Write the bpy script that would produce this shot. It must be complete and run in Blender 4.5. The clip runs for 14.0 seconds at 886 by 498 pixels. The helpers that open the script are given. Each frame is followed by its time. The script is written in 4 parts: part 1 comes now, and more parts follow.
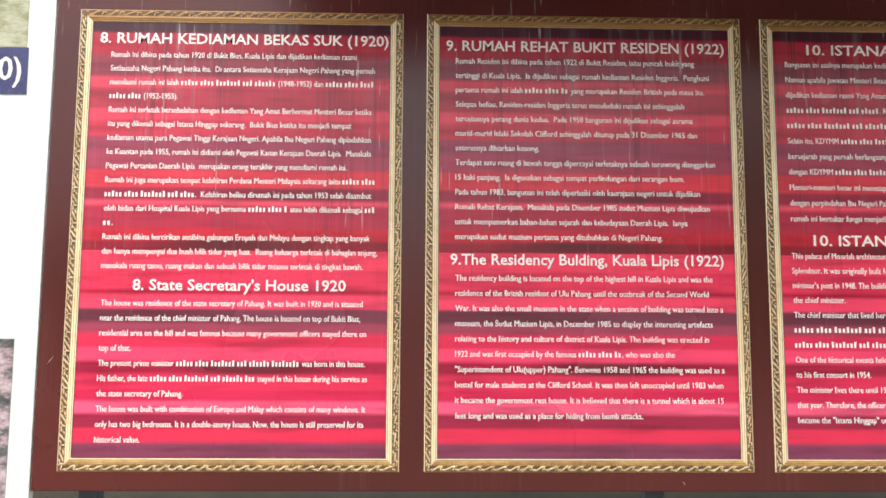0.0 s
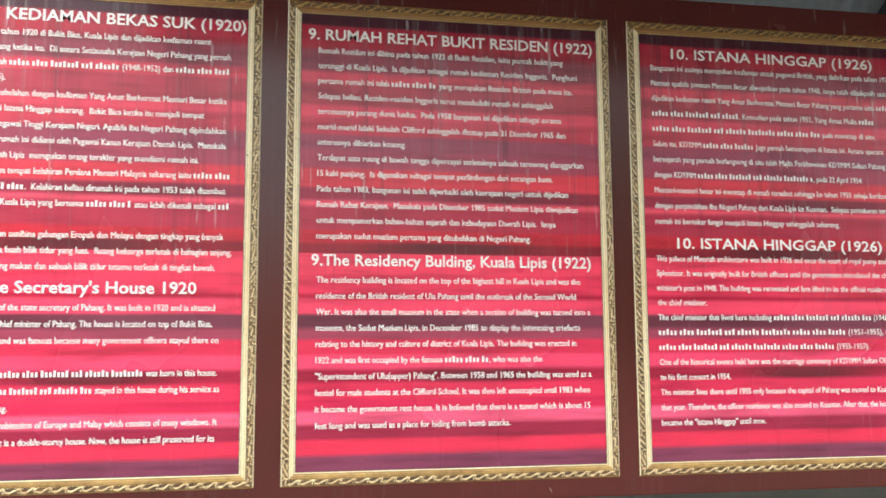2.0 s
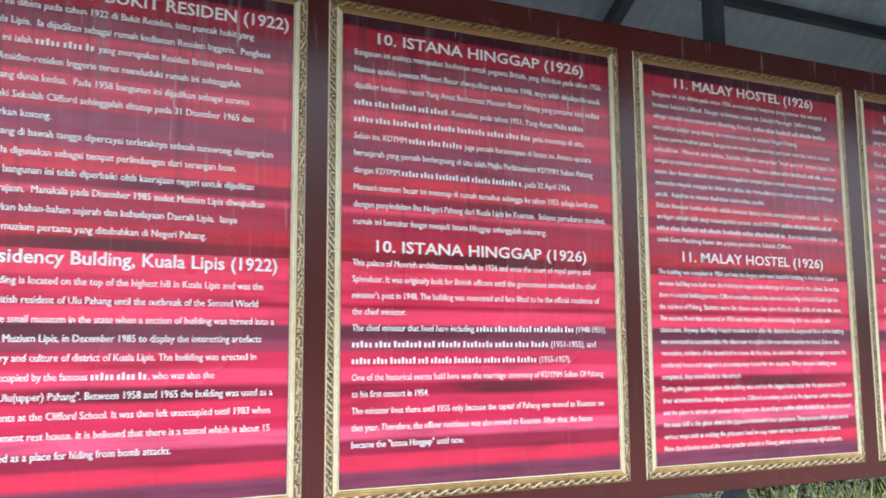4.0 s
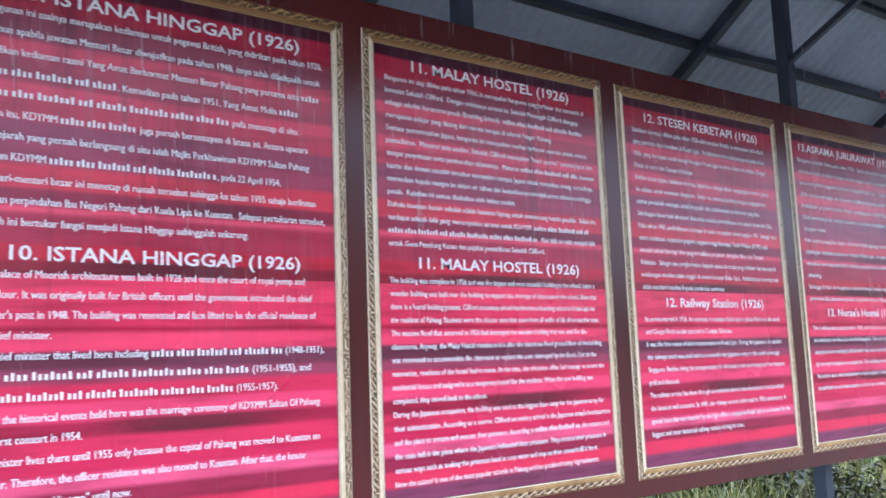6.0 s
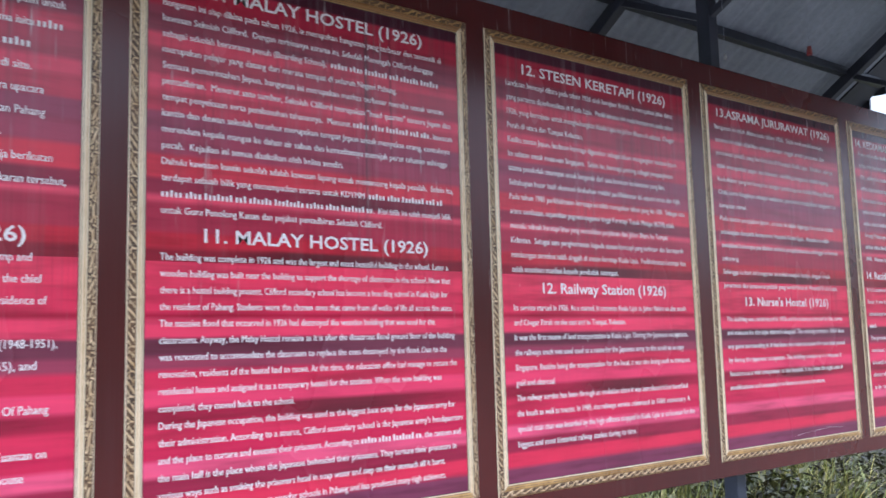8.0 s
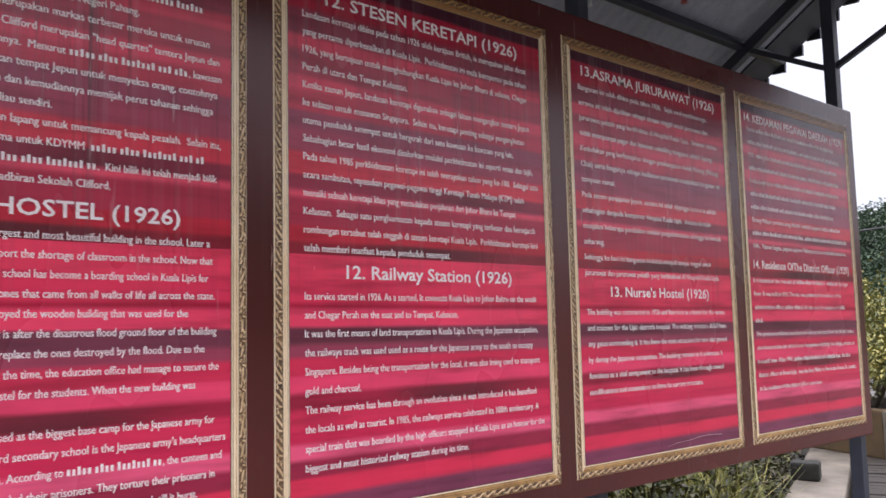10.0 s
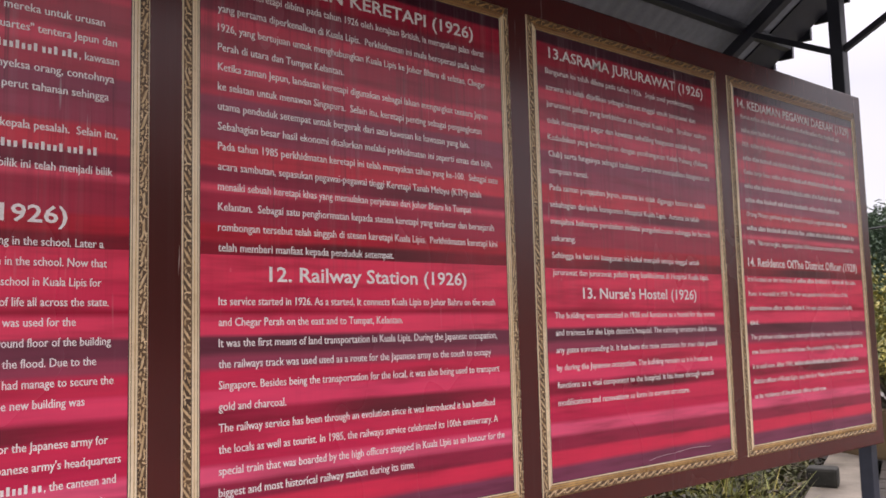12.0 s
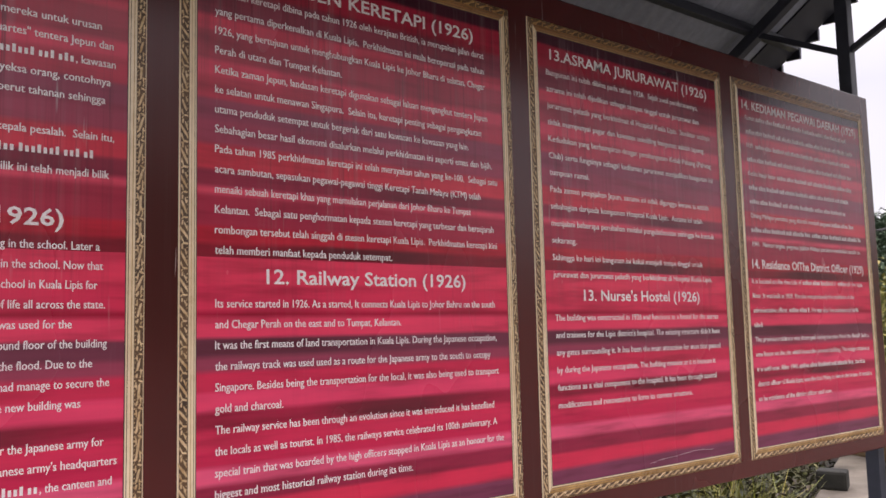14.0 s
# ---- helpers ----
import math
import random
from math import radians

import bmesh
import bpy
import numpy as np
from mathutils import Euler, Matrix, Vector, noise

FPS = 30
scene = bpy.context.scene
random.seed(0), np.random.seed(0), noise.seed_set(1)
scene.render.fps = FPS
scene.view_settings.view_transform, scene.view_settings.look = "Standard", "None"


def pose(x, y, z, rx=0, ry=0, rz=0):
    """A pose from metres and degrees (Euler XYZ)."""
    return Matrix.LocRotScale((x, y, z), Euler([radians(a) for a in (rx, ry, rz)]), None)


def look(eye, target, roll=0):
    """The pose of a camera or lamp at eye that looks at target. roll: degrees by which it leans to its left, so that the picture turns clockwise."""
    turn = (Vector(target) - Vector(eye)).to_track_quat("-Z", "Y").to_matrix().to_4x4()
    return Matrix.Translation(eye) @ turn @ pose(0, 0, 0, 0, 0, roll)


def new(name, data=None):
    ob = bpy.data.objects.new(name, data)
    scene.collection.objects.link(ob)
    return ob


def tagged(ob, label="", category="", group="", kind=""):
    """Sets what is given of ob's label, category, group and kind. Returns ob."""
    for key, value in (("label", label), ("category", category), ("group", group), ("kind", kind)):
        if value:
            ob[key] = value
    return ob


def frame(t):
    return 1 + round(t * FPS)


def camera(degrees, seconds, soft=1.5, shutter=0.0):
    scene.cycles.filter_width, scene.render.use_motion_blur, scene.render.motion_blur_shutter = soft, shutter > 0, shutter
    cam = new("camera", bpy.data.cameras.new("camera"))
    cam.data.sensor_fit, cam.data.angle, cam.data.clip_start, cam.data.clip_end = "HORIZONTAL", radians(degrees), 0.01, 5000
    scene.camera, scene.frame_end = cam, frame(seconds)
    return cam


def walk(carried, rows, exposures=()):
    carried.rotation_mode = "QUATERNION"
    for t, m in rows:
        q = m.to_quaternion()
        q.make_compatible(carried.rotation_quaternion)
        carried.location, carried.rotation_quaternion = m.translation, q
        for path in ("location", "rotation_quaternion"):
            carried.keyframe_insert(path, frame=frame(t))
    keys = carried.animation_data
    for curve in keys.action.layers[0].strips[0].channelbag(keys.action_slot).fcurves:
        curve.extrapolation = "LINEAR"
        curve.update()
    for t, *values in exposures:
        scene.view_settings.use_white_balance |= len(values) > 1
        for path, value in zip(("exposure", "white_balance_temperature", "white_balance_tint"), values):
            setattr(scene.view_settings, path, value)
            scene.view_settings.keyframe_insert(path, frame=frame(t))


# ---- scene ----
cam = camera(54.2, 14.0, soft=1.6, shutter=0.4)
PATH = [
    (0, (0.051, 0.026, 1.575), (0.101, 2.013, 1.797), 0.3),
    (0.5, (0.047, 0.03, 1.562), (0.09, 2.016, 1.794), 0.4),
    (1, (0.007, 0.047, 1.569), (0.122, 2.031, 1.796), 0.2),
    (1.5, (0.005, 0.087, 1.571), (0.307, 2.051, 1.797), -0.3),
    (2, (0.08, 0.134, 1.574), (0.424, 2.09, 1.809), -0.3),
    (2.5, (0.141, 0.181, 1.572), (0.547, 2.125, 1.809), 0.1),
    (3, (0.186, 0.264, 1.546), (0.778, 2.156, 1.809), -0.1),
    (3.2, (0.208, 0.29, 1.562), (0.897, 2.15, 1.818), -0.2),
    (5.3, (0.657, 0.412, 1.614), (1.689, 2.104, 1.879), -1.4),
    (5.5, (0.692, 0.446, 1.621), (1.81, 2.084, 1.883), -1.8),
    (6, (0.814, 0.484, 1.617), (1.973, 2.092, 1.88), -2.1),
    (6.5, (0.967, 0.481, 1.63), (2.118, 2.095, 1.891), -0.9),
    (7, (1.098, 0.536, 1.621), (2.251, 2.151, 1.869), -0.8),
    (7.5, (1.23, 0.596, 1.633), (2.415, 2.192, 1.856), -1.9),
    (8, (1.381, 0.603, 1.64), (2.575, 2.192, 1.86), -1.5),
    (8.5, (1.53, 0.626, 1.641), (2.719, 2.219, 1.853), -0.5),
    (9, (1.661, 0.701, 1.647), (2.927, 2.235, 1.861), -0.6),
    (9.2, (1.716, 0.717, 1.645), (3.008, 2.229, 1.861), -0.7),
    (11.3, (2.124, 0.824, 1.657), (3.457, 2.303, 1.847), -1.5),
    (11.5, (2.148, 0.809, 1.666), (3.467, 2.3, 1.854), -1.2),
    (12, (2.168, 0.79, 1.661), (3.444, 2.318, 1.855), -1.5),
    (12.5, (2.172, 0.781, 1.663), (3.426, 2.327, 1.859), -1.3),
    (13, (2.179, 0.777, 1.666), (3.431, 2.324, 1.861), -1.3),
    (13.5, (2.185, 0.782, 1.661), (3.442, 2.324, 1.86), -1.4),
    (14, (2.191, 0.773, 1.664), (3.446, 2.317, 1.86), -1.4),
]
walk(
    cam,
    [(t, look(eye, target, roll)) for t, eye, target, roll in PATH],
    exposures=[(0.0, 1.02, 6900, 7), (3.2, 1.26, 6080, -6), (5.3, 1.25, 5060, 10), (7.0, 1.11, 5280, 12), (9.0, 0.7, 5800, 17), (11.3, 0.35, 6850, 24), (14.0, 0.32, 6850, 24)],
)

# ---- world, sun and exposure ----
world = bpy.data.worlds.new("overcast_sky")
scene.world = world
world.use_nodes = True
wn, wl = world.node_tree.nodes, world.node_tree.links
wn.clear()
w_out = wn.new("ShaderNodeOutputWorld")
w_bg = wn.new("ShaderNodeBackground")
w_add = wn.new("ShaderNodeAddShader")
w_cloud = wn.new("ShaderNodeBackground")
w_sky = wn.new("ShaderNodeTexSky")
w_sky.sky_type = "NISHITA"
w_sky.sun_disc = False
w_sky.sun_elevation = radians(58)
w_sky.sun_rotation = radians(200)
w_bg.inputs["Strength"].default_value = 0.03
w_noise = wn.new("ShaderNodeTexNoise")
w_noise.inputs["Scale"].default_value = 2.2
w_noise.inputs["Detail"].default_value = 5
w_ramp = wn.new("ShaderNodeValToRGB")
w_ramp.color_ramp.elements[0].position, w_ramp.color_ramp.elements[1].position = 0.3, 0.7
w_ramp.color_ramp.elements[0].color = (0.72, 0.78, 0.84, 1)
w_ramp.color_ramp.elements[1].color = (1.0, 1.0, 1.0, 1)
w_tc = wn.new("ShaderNodeTexCoord")
w_sep = wn.new("ShaderNodeSeparateXYZ")
w_lift = wn.new("ShaderNodeMapRange")
w_lift.inputs["From Min"].default_value, w_lift.inputs["From Max"].default_value = 0.25, 1.0
w_lift.inputs["To Min"].default_value, w_lift.inputs["To Max"].default_value = 0.74, 2.95
wl.new(w_tc.outputs["Generated"], w_sep.inputs[0])
wl.new(w_sep.outputs["Z"], w_lift.inputs["Value"])
wl.new(w_lift.outputs[0], w_cloud.inputs["Strength"])
wl.new(w_sky.outputs["Color"], w_bg.inputs["Color"])
wl.new(w_noise.outputs["Fac"], w_ramp.inputs["Fac"])
wl.new(w_ramp.outputs["Color"], w_cloud.inputs["Color"])
wl.new(w_bg.outputs[0], w_add.inputs[0])
wl.new(w_cloud.outputs[0], w_add.inputs[1])
wl.new(w_add.outputs[0], w_out.inputs["Surface"])
sun = new("sun", bpy.data.lights.new("sun", "SUN"))
sun.data.energy, sun.data.angle, sun.data.color = 0.8, radians(40), (1.0, 0.96, 0.9)
sun.matrix_world = look((-4, -9, 16), (0, 0, 0))

# ---- helpers ----


def lin(r, g, b):
    """sRGB bytes to a linear colour."""
    return tuple(((v / 255 + 0.055) / 1.055) ** 2.4 if v > 10 else v / 255 / 12.92 for v in (r, g, b)) + (1,)


def link(name, bm, mats=(), parent=None, m=None):
    me = bpy.data.meshes.new(name)
    bm.normal_update()
    bm.to_mesh(me)
    bm.free()
    for mat in mats if isinstance(mats, (list, tuple)) else (mats,):
        me.materials.append(mat)
    ob = new(name, me)
    if m is not None:
        ob.matrix_basis = m
    if parent is not None:
        ob.parent = parent
    return ob


def part(name, bm, mats, parent, label="", m=None):
    ob = link(name, bm, mats, parent, m)
    return tagged(ob, label) if label else ob


def share(name, mesh, parent, m, label=""):
    ob = new(name, mesh)
    ob.parent = parent
    ob.matrix_basis = m
    return tagged(ob, label) if label else ob


def smooth(ob):
    for p in ob.data.polygons:
        p.use_smooth = True
    return ob


def box(bm, x0, x1, y0, y1, z0, z1, bevel=0.0, mat=0):
    made = bmesh.ops.create_cube(bm, size=1.0)["verts"]
    for v in made:
        v.co = Vector((x0 + (v.co.x + 0.5) * (x1 - x0), y0 + (v.co.y + 0.5) * (y1 - y0), z0 + (v.co.z + 0.5) * (z1 - z0)))
    faces = list({f for v in made for f in v.link_faces})
    for f in faces:
        f.material_index = mat
    if bevel:
        edges = list({e for v in made for e in v.link_edges})
        bmesh.ops.bevel(bm, geom=edges, offset=bevel, segments=2, affect="EDGES", profile=0.6)
    return bm


def beam(bm, a, b, wide, high, bevel=0.003):
    """A square bar from a to b."""
    a, b = Vector(a), Vector(b)
    tmp = box(bmesh.new(), -wide / 2, wide / 2, -high / 2, high / 2, 0, (b - a).length, bevel)
    d = (b - a).normalized()
    side = d.cross(Vector((0, 0, 1)))
    side = Vector((1, 0, 0)) if side.length < 1e-4 else side.normalized()
    up = side.cross(d)
    tmp.transform(Matrix.Translation(a) @ Matrix((side, up, d)).transposed().to_4x4())
    me = bpy.data.meshes.new("tmp")
    tmp.to_mesh(me)
    tmp.free()
    bm.from_mesh(me)
    bpy.data.meshes.remove(me)
    return bm


def rough_box(x0, x1, y0, y1, z0, z1, cuts, amount, seed, bevel=0.02):
    """A worn block: bevelled, cut and displaced by noise."""
    bm = box(bmesh.new(), x0, x1, y0, y1, z0, z1, bevel)
    bmesh.ops.subdivide_edges(bm, edges=bm.edges[:], cuts=cuts, use_grid_fill=True)
    for v in bm.verts:
        p = v.co * 4 + Vector((seed, 0, 0))
        v.co += Vector((noise.noise(p), noise.noise(p + Vector((7, 0, 0))), noise.noise(p + Vector((0, 9, 0))))) * amount
    return bm


# ---- materials ----


def material(name, rough=0.6, metal=0.0, spec=0.5):
    mat = bpy.data.materials.new(name)
    mat.use_nodes = True
    b = mat.node_tree.nodes["Principled BSDF"]
    b.inputs["Roughness"].default_value = rough
    b.inputs["Metallic"].default_value = metal
    b.inputs["Specular IOR Level"].default_value = spec
    return mat, mat.node_tree.nodes, mat.node_tree.links, b


def own_shift(n, l):
    """A different offset for every sheet, so that streaks and smears do not repeat."""
    info = n.new("ShaderNodeObjectInfo")
    far = n.new("ShaderNodeMath")
    far.operation = "MULTIPLY"
    far.inputs[1].default_value = 37.0
    l.new(info.outputs["Random"], far.inputs[0])
    return far.outputs[0]


def add_noise(n, l, scale, detail=4, stretch=(1, 1, 1), coords="Object", rough=0.55, shift=None):
    tc = n.new("ShaderNodeTexCoord")
    mp = n.new("ShaderNodeMapping")
    mp.inputs["Scale"].default_value = stretch
    tx = n.new("ShaderNodeTexNoise")
    tx.inputs["Scale"].default_value = scale
    tx.inputs["Detail"].default_value = detail
    tx.inputs["Roughness"].default_value = rough
    l.new(tc.outputs[coords], mp.inputs["Vector"])
    if shift is None:
        l.new(mp.outputs["Vector"], tx.inputs["Vector"])
    else:
        add = n.new("ShaderNodeVectorMath")
        add.operation = "ADD"
        l.new(mp.outputs["Vector"], add.inputs[0])
        l.new(shift, add.inputs[1])
        l.new(add.outputs["Vector"], tx.inputs["Vector"])
    return tx.outputs["Fac"]


def ramp(n, l, fac, stops, mode="LINEAR"):
    r = n.new("ShaderNodeValToRGB")
    r.color_ramp.interpolation = mode
    e = r.color_ramp.elements
    while len(e) < len(stops):
        e.new(0.5)
    for s, (pos, col) in zip(e, stops):
        s.position = pos
        s.color = col if len(col) == 4 else (*col, 1)
    l.new(fac, r.inputs["Fac"])
    return r.outputs["Color"]


def mix(n, l, fac, a, b, mode="MIX"):
    m = n.new("ShaderNodeMix")
    m.data_type, m.blend_type = "RGBA", mode
    for sock, v in ((m.inputs["Factor"], fac), (m.inputs["A"], a), (m.inputs["B"], b)):
        if hasattr(v, "links"):
            l.new(v, sock)
        else:
            sock.default_value = v
    return m.outputs["Result"]


def bump(n, l, b, height, strength, distance=0.002):
    k = n.new("ShaderNodeBump")
    k.inputs["Strength"].default_value = strength
    k.inputs["Distance"].default_value = distance
    l.new(height, k.inputs["Height"])
    l.new(k.outputs["Normal"], b.inputs["Normal"])


def speckled(name, dark, light, scale, rough=0.7, metal=0.0, fine=60, relief=0.4, spec=0.5, stretch=(1, 1, 1), coords="Object", grain=0.14):
    """A surface with large patches, fine grain and relief."""
    mat, n, l, b = material(name, rough, metal, spec)
    big = add_noise(n, l, scale, 5, stretch, coords)
    small = add_noise(n, l, fine, 3, stretch, coords)
    c = ramp(n, l, big, [(0.3, dark), (0.7, light)])
    g = ramp(n, l, small, [(0.3, (1 - grain,) * 3), (0.7, (1 + grain * 0.5,) * 3)])
    l.new(mix(n, l, 1.0, c, g, "MULTIPLY"), b.inputs["Base Color"])
    r = ramp(n, l, small, [(0.3, (rough - 0.08,) * 3), (0.7, (min(1, rough + 0.1),) * 3)])
    l.new(r, b.inputs["Roughness"])
    if relief:
        bump(n, l, b, small, relief)
    return mat


def leafy(name, colours, rough=0.55):
    mat, n, l, b = material(name, rough)
    geo = n.new("ShaderNodeNewGeometry")
    stops = [((i + 0.5) / len(colours), c) for i, c in enumerate(colours)]
    c = ramp(n, l, geo.outputs["Random Per Island"], stops)
    tone = add_noise(n, l, 3.0, 2)
    l.new(mix(n, l, 1.0, c, ramp(n, l, tone, [(0.3, (0.6, 0.6, 0.6)), (0.7, (1.2, 1.2, 1.2))]), "MULTIPLY"), b.inputs["Base Color"])
    return mat


VINYL_ROUGH = 0.2
VINYL_SPEC = 0.44

# the striped red print: a list of bands from the bottom edge up, height of the band's top and its colour
BANDS = [
    (0.077, (122, 60, 84)), (0.113, (206, 62, 86)), (0.148, (146, 44, 68)), (0.183, (226, 98, 128)),
    (0.209, (196, 54, 84)), (0.249, (206, 62, 90)), (0.284, (160, 44, 68)), (0.318, (222, 80, 110)),
    (0.354, (204, 62, 88)), (0.384, (150, 68, 88)), (0.418, (112, 56, 72)), (0.455, (226, 80, 106)),
    (0.469, (168, 40, 64)), (0.517, (216, 68, 94)), (0.571, (226, 76, 100)), (0.599, (136, 36, 50)),
    (0.629, (190, 52, 66)), (0.688, (168, 54, 74)), (0.706, (224, 88, 108)), (0.738, (146, 48, 68)),
    (0.784, (206, 68, 82)), (0.835, (160, 68, 88)), (0.873, (146, 66, 86)), (0.916, (190, 66, 84)),
    (0.951, (214, 78, 98)), (1.008, (172, 64, 80)), (1.036, (210, 78, 96)), (1.099, (140, 62, 76)),
    (1.159, (168, 50, 66)), (1.22, (64, 26, 38)),
]


def ink(c, more=1.13):
    """A printed colour, a little richer than the sRGB bytes."""
    r = lin(*c)
    grey = 0.3 * r[0] + 0.5 * r[1] + 0.2 * r[2]
    return tuple(max(0.004, grey + (v - grey) * more) for v in r[:3]) + (1,)


def print_material():
    mat, n, l, b = material("red_striped_print", VINYL_ROUGH, 0.0, VINYL_SPEC)
    tc = n.new("ShaderNodeTexCoord")
    sep = n.new("ShaderNodeSeparateXYZ")
    l.new(tc.outputs["Object"], sep.inputs[0])
    wob = add_noise(n, l, 5.0, 2, (1, 1, 3))
    off = n.new("ShaderNodeMath")
    off.operation = "MULTIPLY_ADD"
    l.new(wob, off.inputs[0])
    off.inputs[1].default_value = 0.006
    l.new(sep.outputs["Z"], off.inputs[2])

    def half(bands, z0):
        top = bands[-1][0]
        sc = n.new("ShaderNodeMapRange")
        sc.inputs["From Min"].default_value, sc.inputs["From Max"].default_value = z0, top
        l.new(off.outputs[0], sc.inputs["Value"])
        stops, low = [], z0
        for i, (z, c) in enumerate(bands):
            soft = 0.0035 if i % 3 else 0.007
            stops += [((low + soft - z0) / (top - z0), ink(c)), ((z - soft - z0) / (top - z0), ink(c))]
            low = z
        return ramp(n, l, sc.outputs[0], stops)

    a, c = half(BANDS[:15], 0.0), half(BANDS[15:], BANDS[14][0])
    pick = n.new("ShaderNodeMath")
    pick.operation = "GREATER_THAN"
    l.new(off.outputs[0], pick.inputs[0])
    pick.inputs[1].default_value = BANDS[14][0]
    col = mix(n, l, pick.outputs[0], a, c)
    # long soft smudges of the printed artwork
    smudge = add_noise(n, l, 3.2, 3, (1.0, 1, 9.0))
    col = mix(n, l, 1.0, col, ramp(n, l, smudge, [(0.3, (0.66, 0.58, 0.6)), (0.5, (0.98, 0.95, 0.95)), (0.75, (1.12, 1.08, 1.06))]), "MULTIPLY")
    # dark cores of two of the printed bands
    for z0, z1, mid, wide, deep in ((0.572, 0.6, 0.44, 0.3, 0.75), (0.25, 0.283, 0.5, 0.26, 0.7), (0.386, 0.416, 0.2, 0.34, 0.4), (0.707, 0.737, 0.6, 0.3, 0.4)):
        band = n.new("ShaderNodeMapRange")
        band.interpolation_type = "SMOOTHSTEP"
        dist = n.new("ShaderNodeMath")
        dist.operation = "ABSOLUTE"
        sub = n.new("ShaderNodeMath")
        sub.operation = "SUBTRACT"
        l.new(off.outputs[0], sub.inputs[0])
        sub.inputs[1].default_value = (z0 + z1) / 2
        l.new(sub.outputs[0], dist.inputs[0])
        l.new(dist.outputs[0], band.inputs["Value"])
        for key, val in (("From Min", (z1 - z0) * 0.62), ("From Max", (z1 - z0) * 0.3), ("To Min", 0.0), ("To Max", deep)):
            band.inputs[key].default_value = val
        side = n.new("ShaderNodeMath")
        side.operation = "SUBTRACT"
        l.new(sep.outputs["X"], side.inputs[0])
        side.inputs[1].default_value = mid
        away = n.new("ShaderNodeMath")
        away.operation = "ABSOLUTE"
        l.new(side.outputs[0], away.inputs[0])
        fade = n.new("ShaderNodeMapRange")
        fade.interpolation_type = "SMOOTHSTEP"
        l.new(away.outputs[0], fade.inputs["Value"])
        for key, val in (("From Min", wide), ("From Max", wide * 0.2), ("To Min", 0.0), ("To Max", 1.0)):
            fade.inputs[key].default_value = val
        both = n.new("ShaderNodeMath")
        both.operation = "MULTIPLY"
        l.new(band.outputs[0], both.inputs[0])
        l.new(fade.outputs[0], both.inputs[1])
        col = mix(n, l, both.outputs[0], col, lin(74, 26, 34))
    # rain streaks, painted-in reflection smears and dust, mostly on the upper half
    own = own_shift(n, l)
    run = ramp(n, l, sep.outputs["Z"], [(0.4, (0.06, 0.06, 0.06)), (0.95, (1, 1, 1))])
    # broad upright dark patches: a dark reflection painted into the print colour
    reflection_smear = add_noise(n, l, 1.0, 4, (5.5, 1, 1.3), rough=0.6, shift=own)
    smeared = mix(n, l, 1.0, ramp(n, l, reflection_smear, [(0.5, (0, 0, 0)), (0.74, (0.34, 0.34, 0.34))]), run, "MULTIPLY")
    col = mix(n, l, smeared, col, (0.1, 0.022, 0.034, 1))
    patch = ramp(n, l, add_noise(n, l, 4.5, 3, (1.6, 1, 0.4), shift=own), [(0.42, (0.12, 0.12, 0.12)), (0.6, (1, 1, 1))])
    run = mix(n, l, 1.0, run, patch, "MULTIPLY")
    for across, along, start, full in ((62, 1.1, 0.5, 0.7), (150, 1.6, 0.56, 0.66)):
        drip = add_noise(n, l, 1.0, 4, (across, 1, along), rough=0.62, shift=own)
        wet = mix(n, l, 1.0, ramp(n, l, drip, [(start, (0, 0, 0)), (full, (0.62, 0.62, 0.62))]), run, "MULTIPLY")
        col = mix(n, l, wet, col, (0.05, 0.012, 0.02, 1))
    dust = add_noise(n, l, 1.0, 5, (46, 1, 0.7), rough=0.7, shift=own)
    pale = mix(n, l, 1.0, ramp(n, l, dust, [(0.5, (0, 0, 0)), (0.78, (0.3, 0.3, 0.3))]), run, "MULTIPLY")
    col = mix(n, l, pale, col, (0.42, 0.3, 0.32, 1))
    mark = add_noise(n, l, 1.0, 2, (85, 1, 5.0), shift=own)
    marks = mix(n, l, 1.0, ramp(n, l, mark, [(0.68, (0, 0, 0)), (0.76, (0.7, 0.7, 0.7))]), run, "MULTIPLY")
    col = mix(n, l, marks, col, (0.6, 0.5, 0.5, 1))
    l.new(col, b.inputs["Base Color"])
    wave = add_noise(n, l, 2.4, 2, (1.4, 1, 0.5))
    bump(n, l, b, wave, 0.25, 0.01)
    l.new(ramp(n, l, wave, [(0.3, (VINYL_ROUGH,) * 3), (0.7, (VINYL_ROUGH + 0.1,) * 3)]), b.inputs["Roughness"])
    return mat


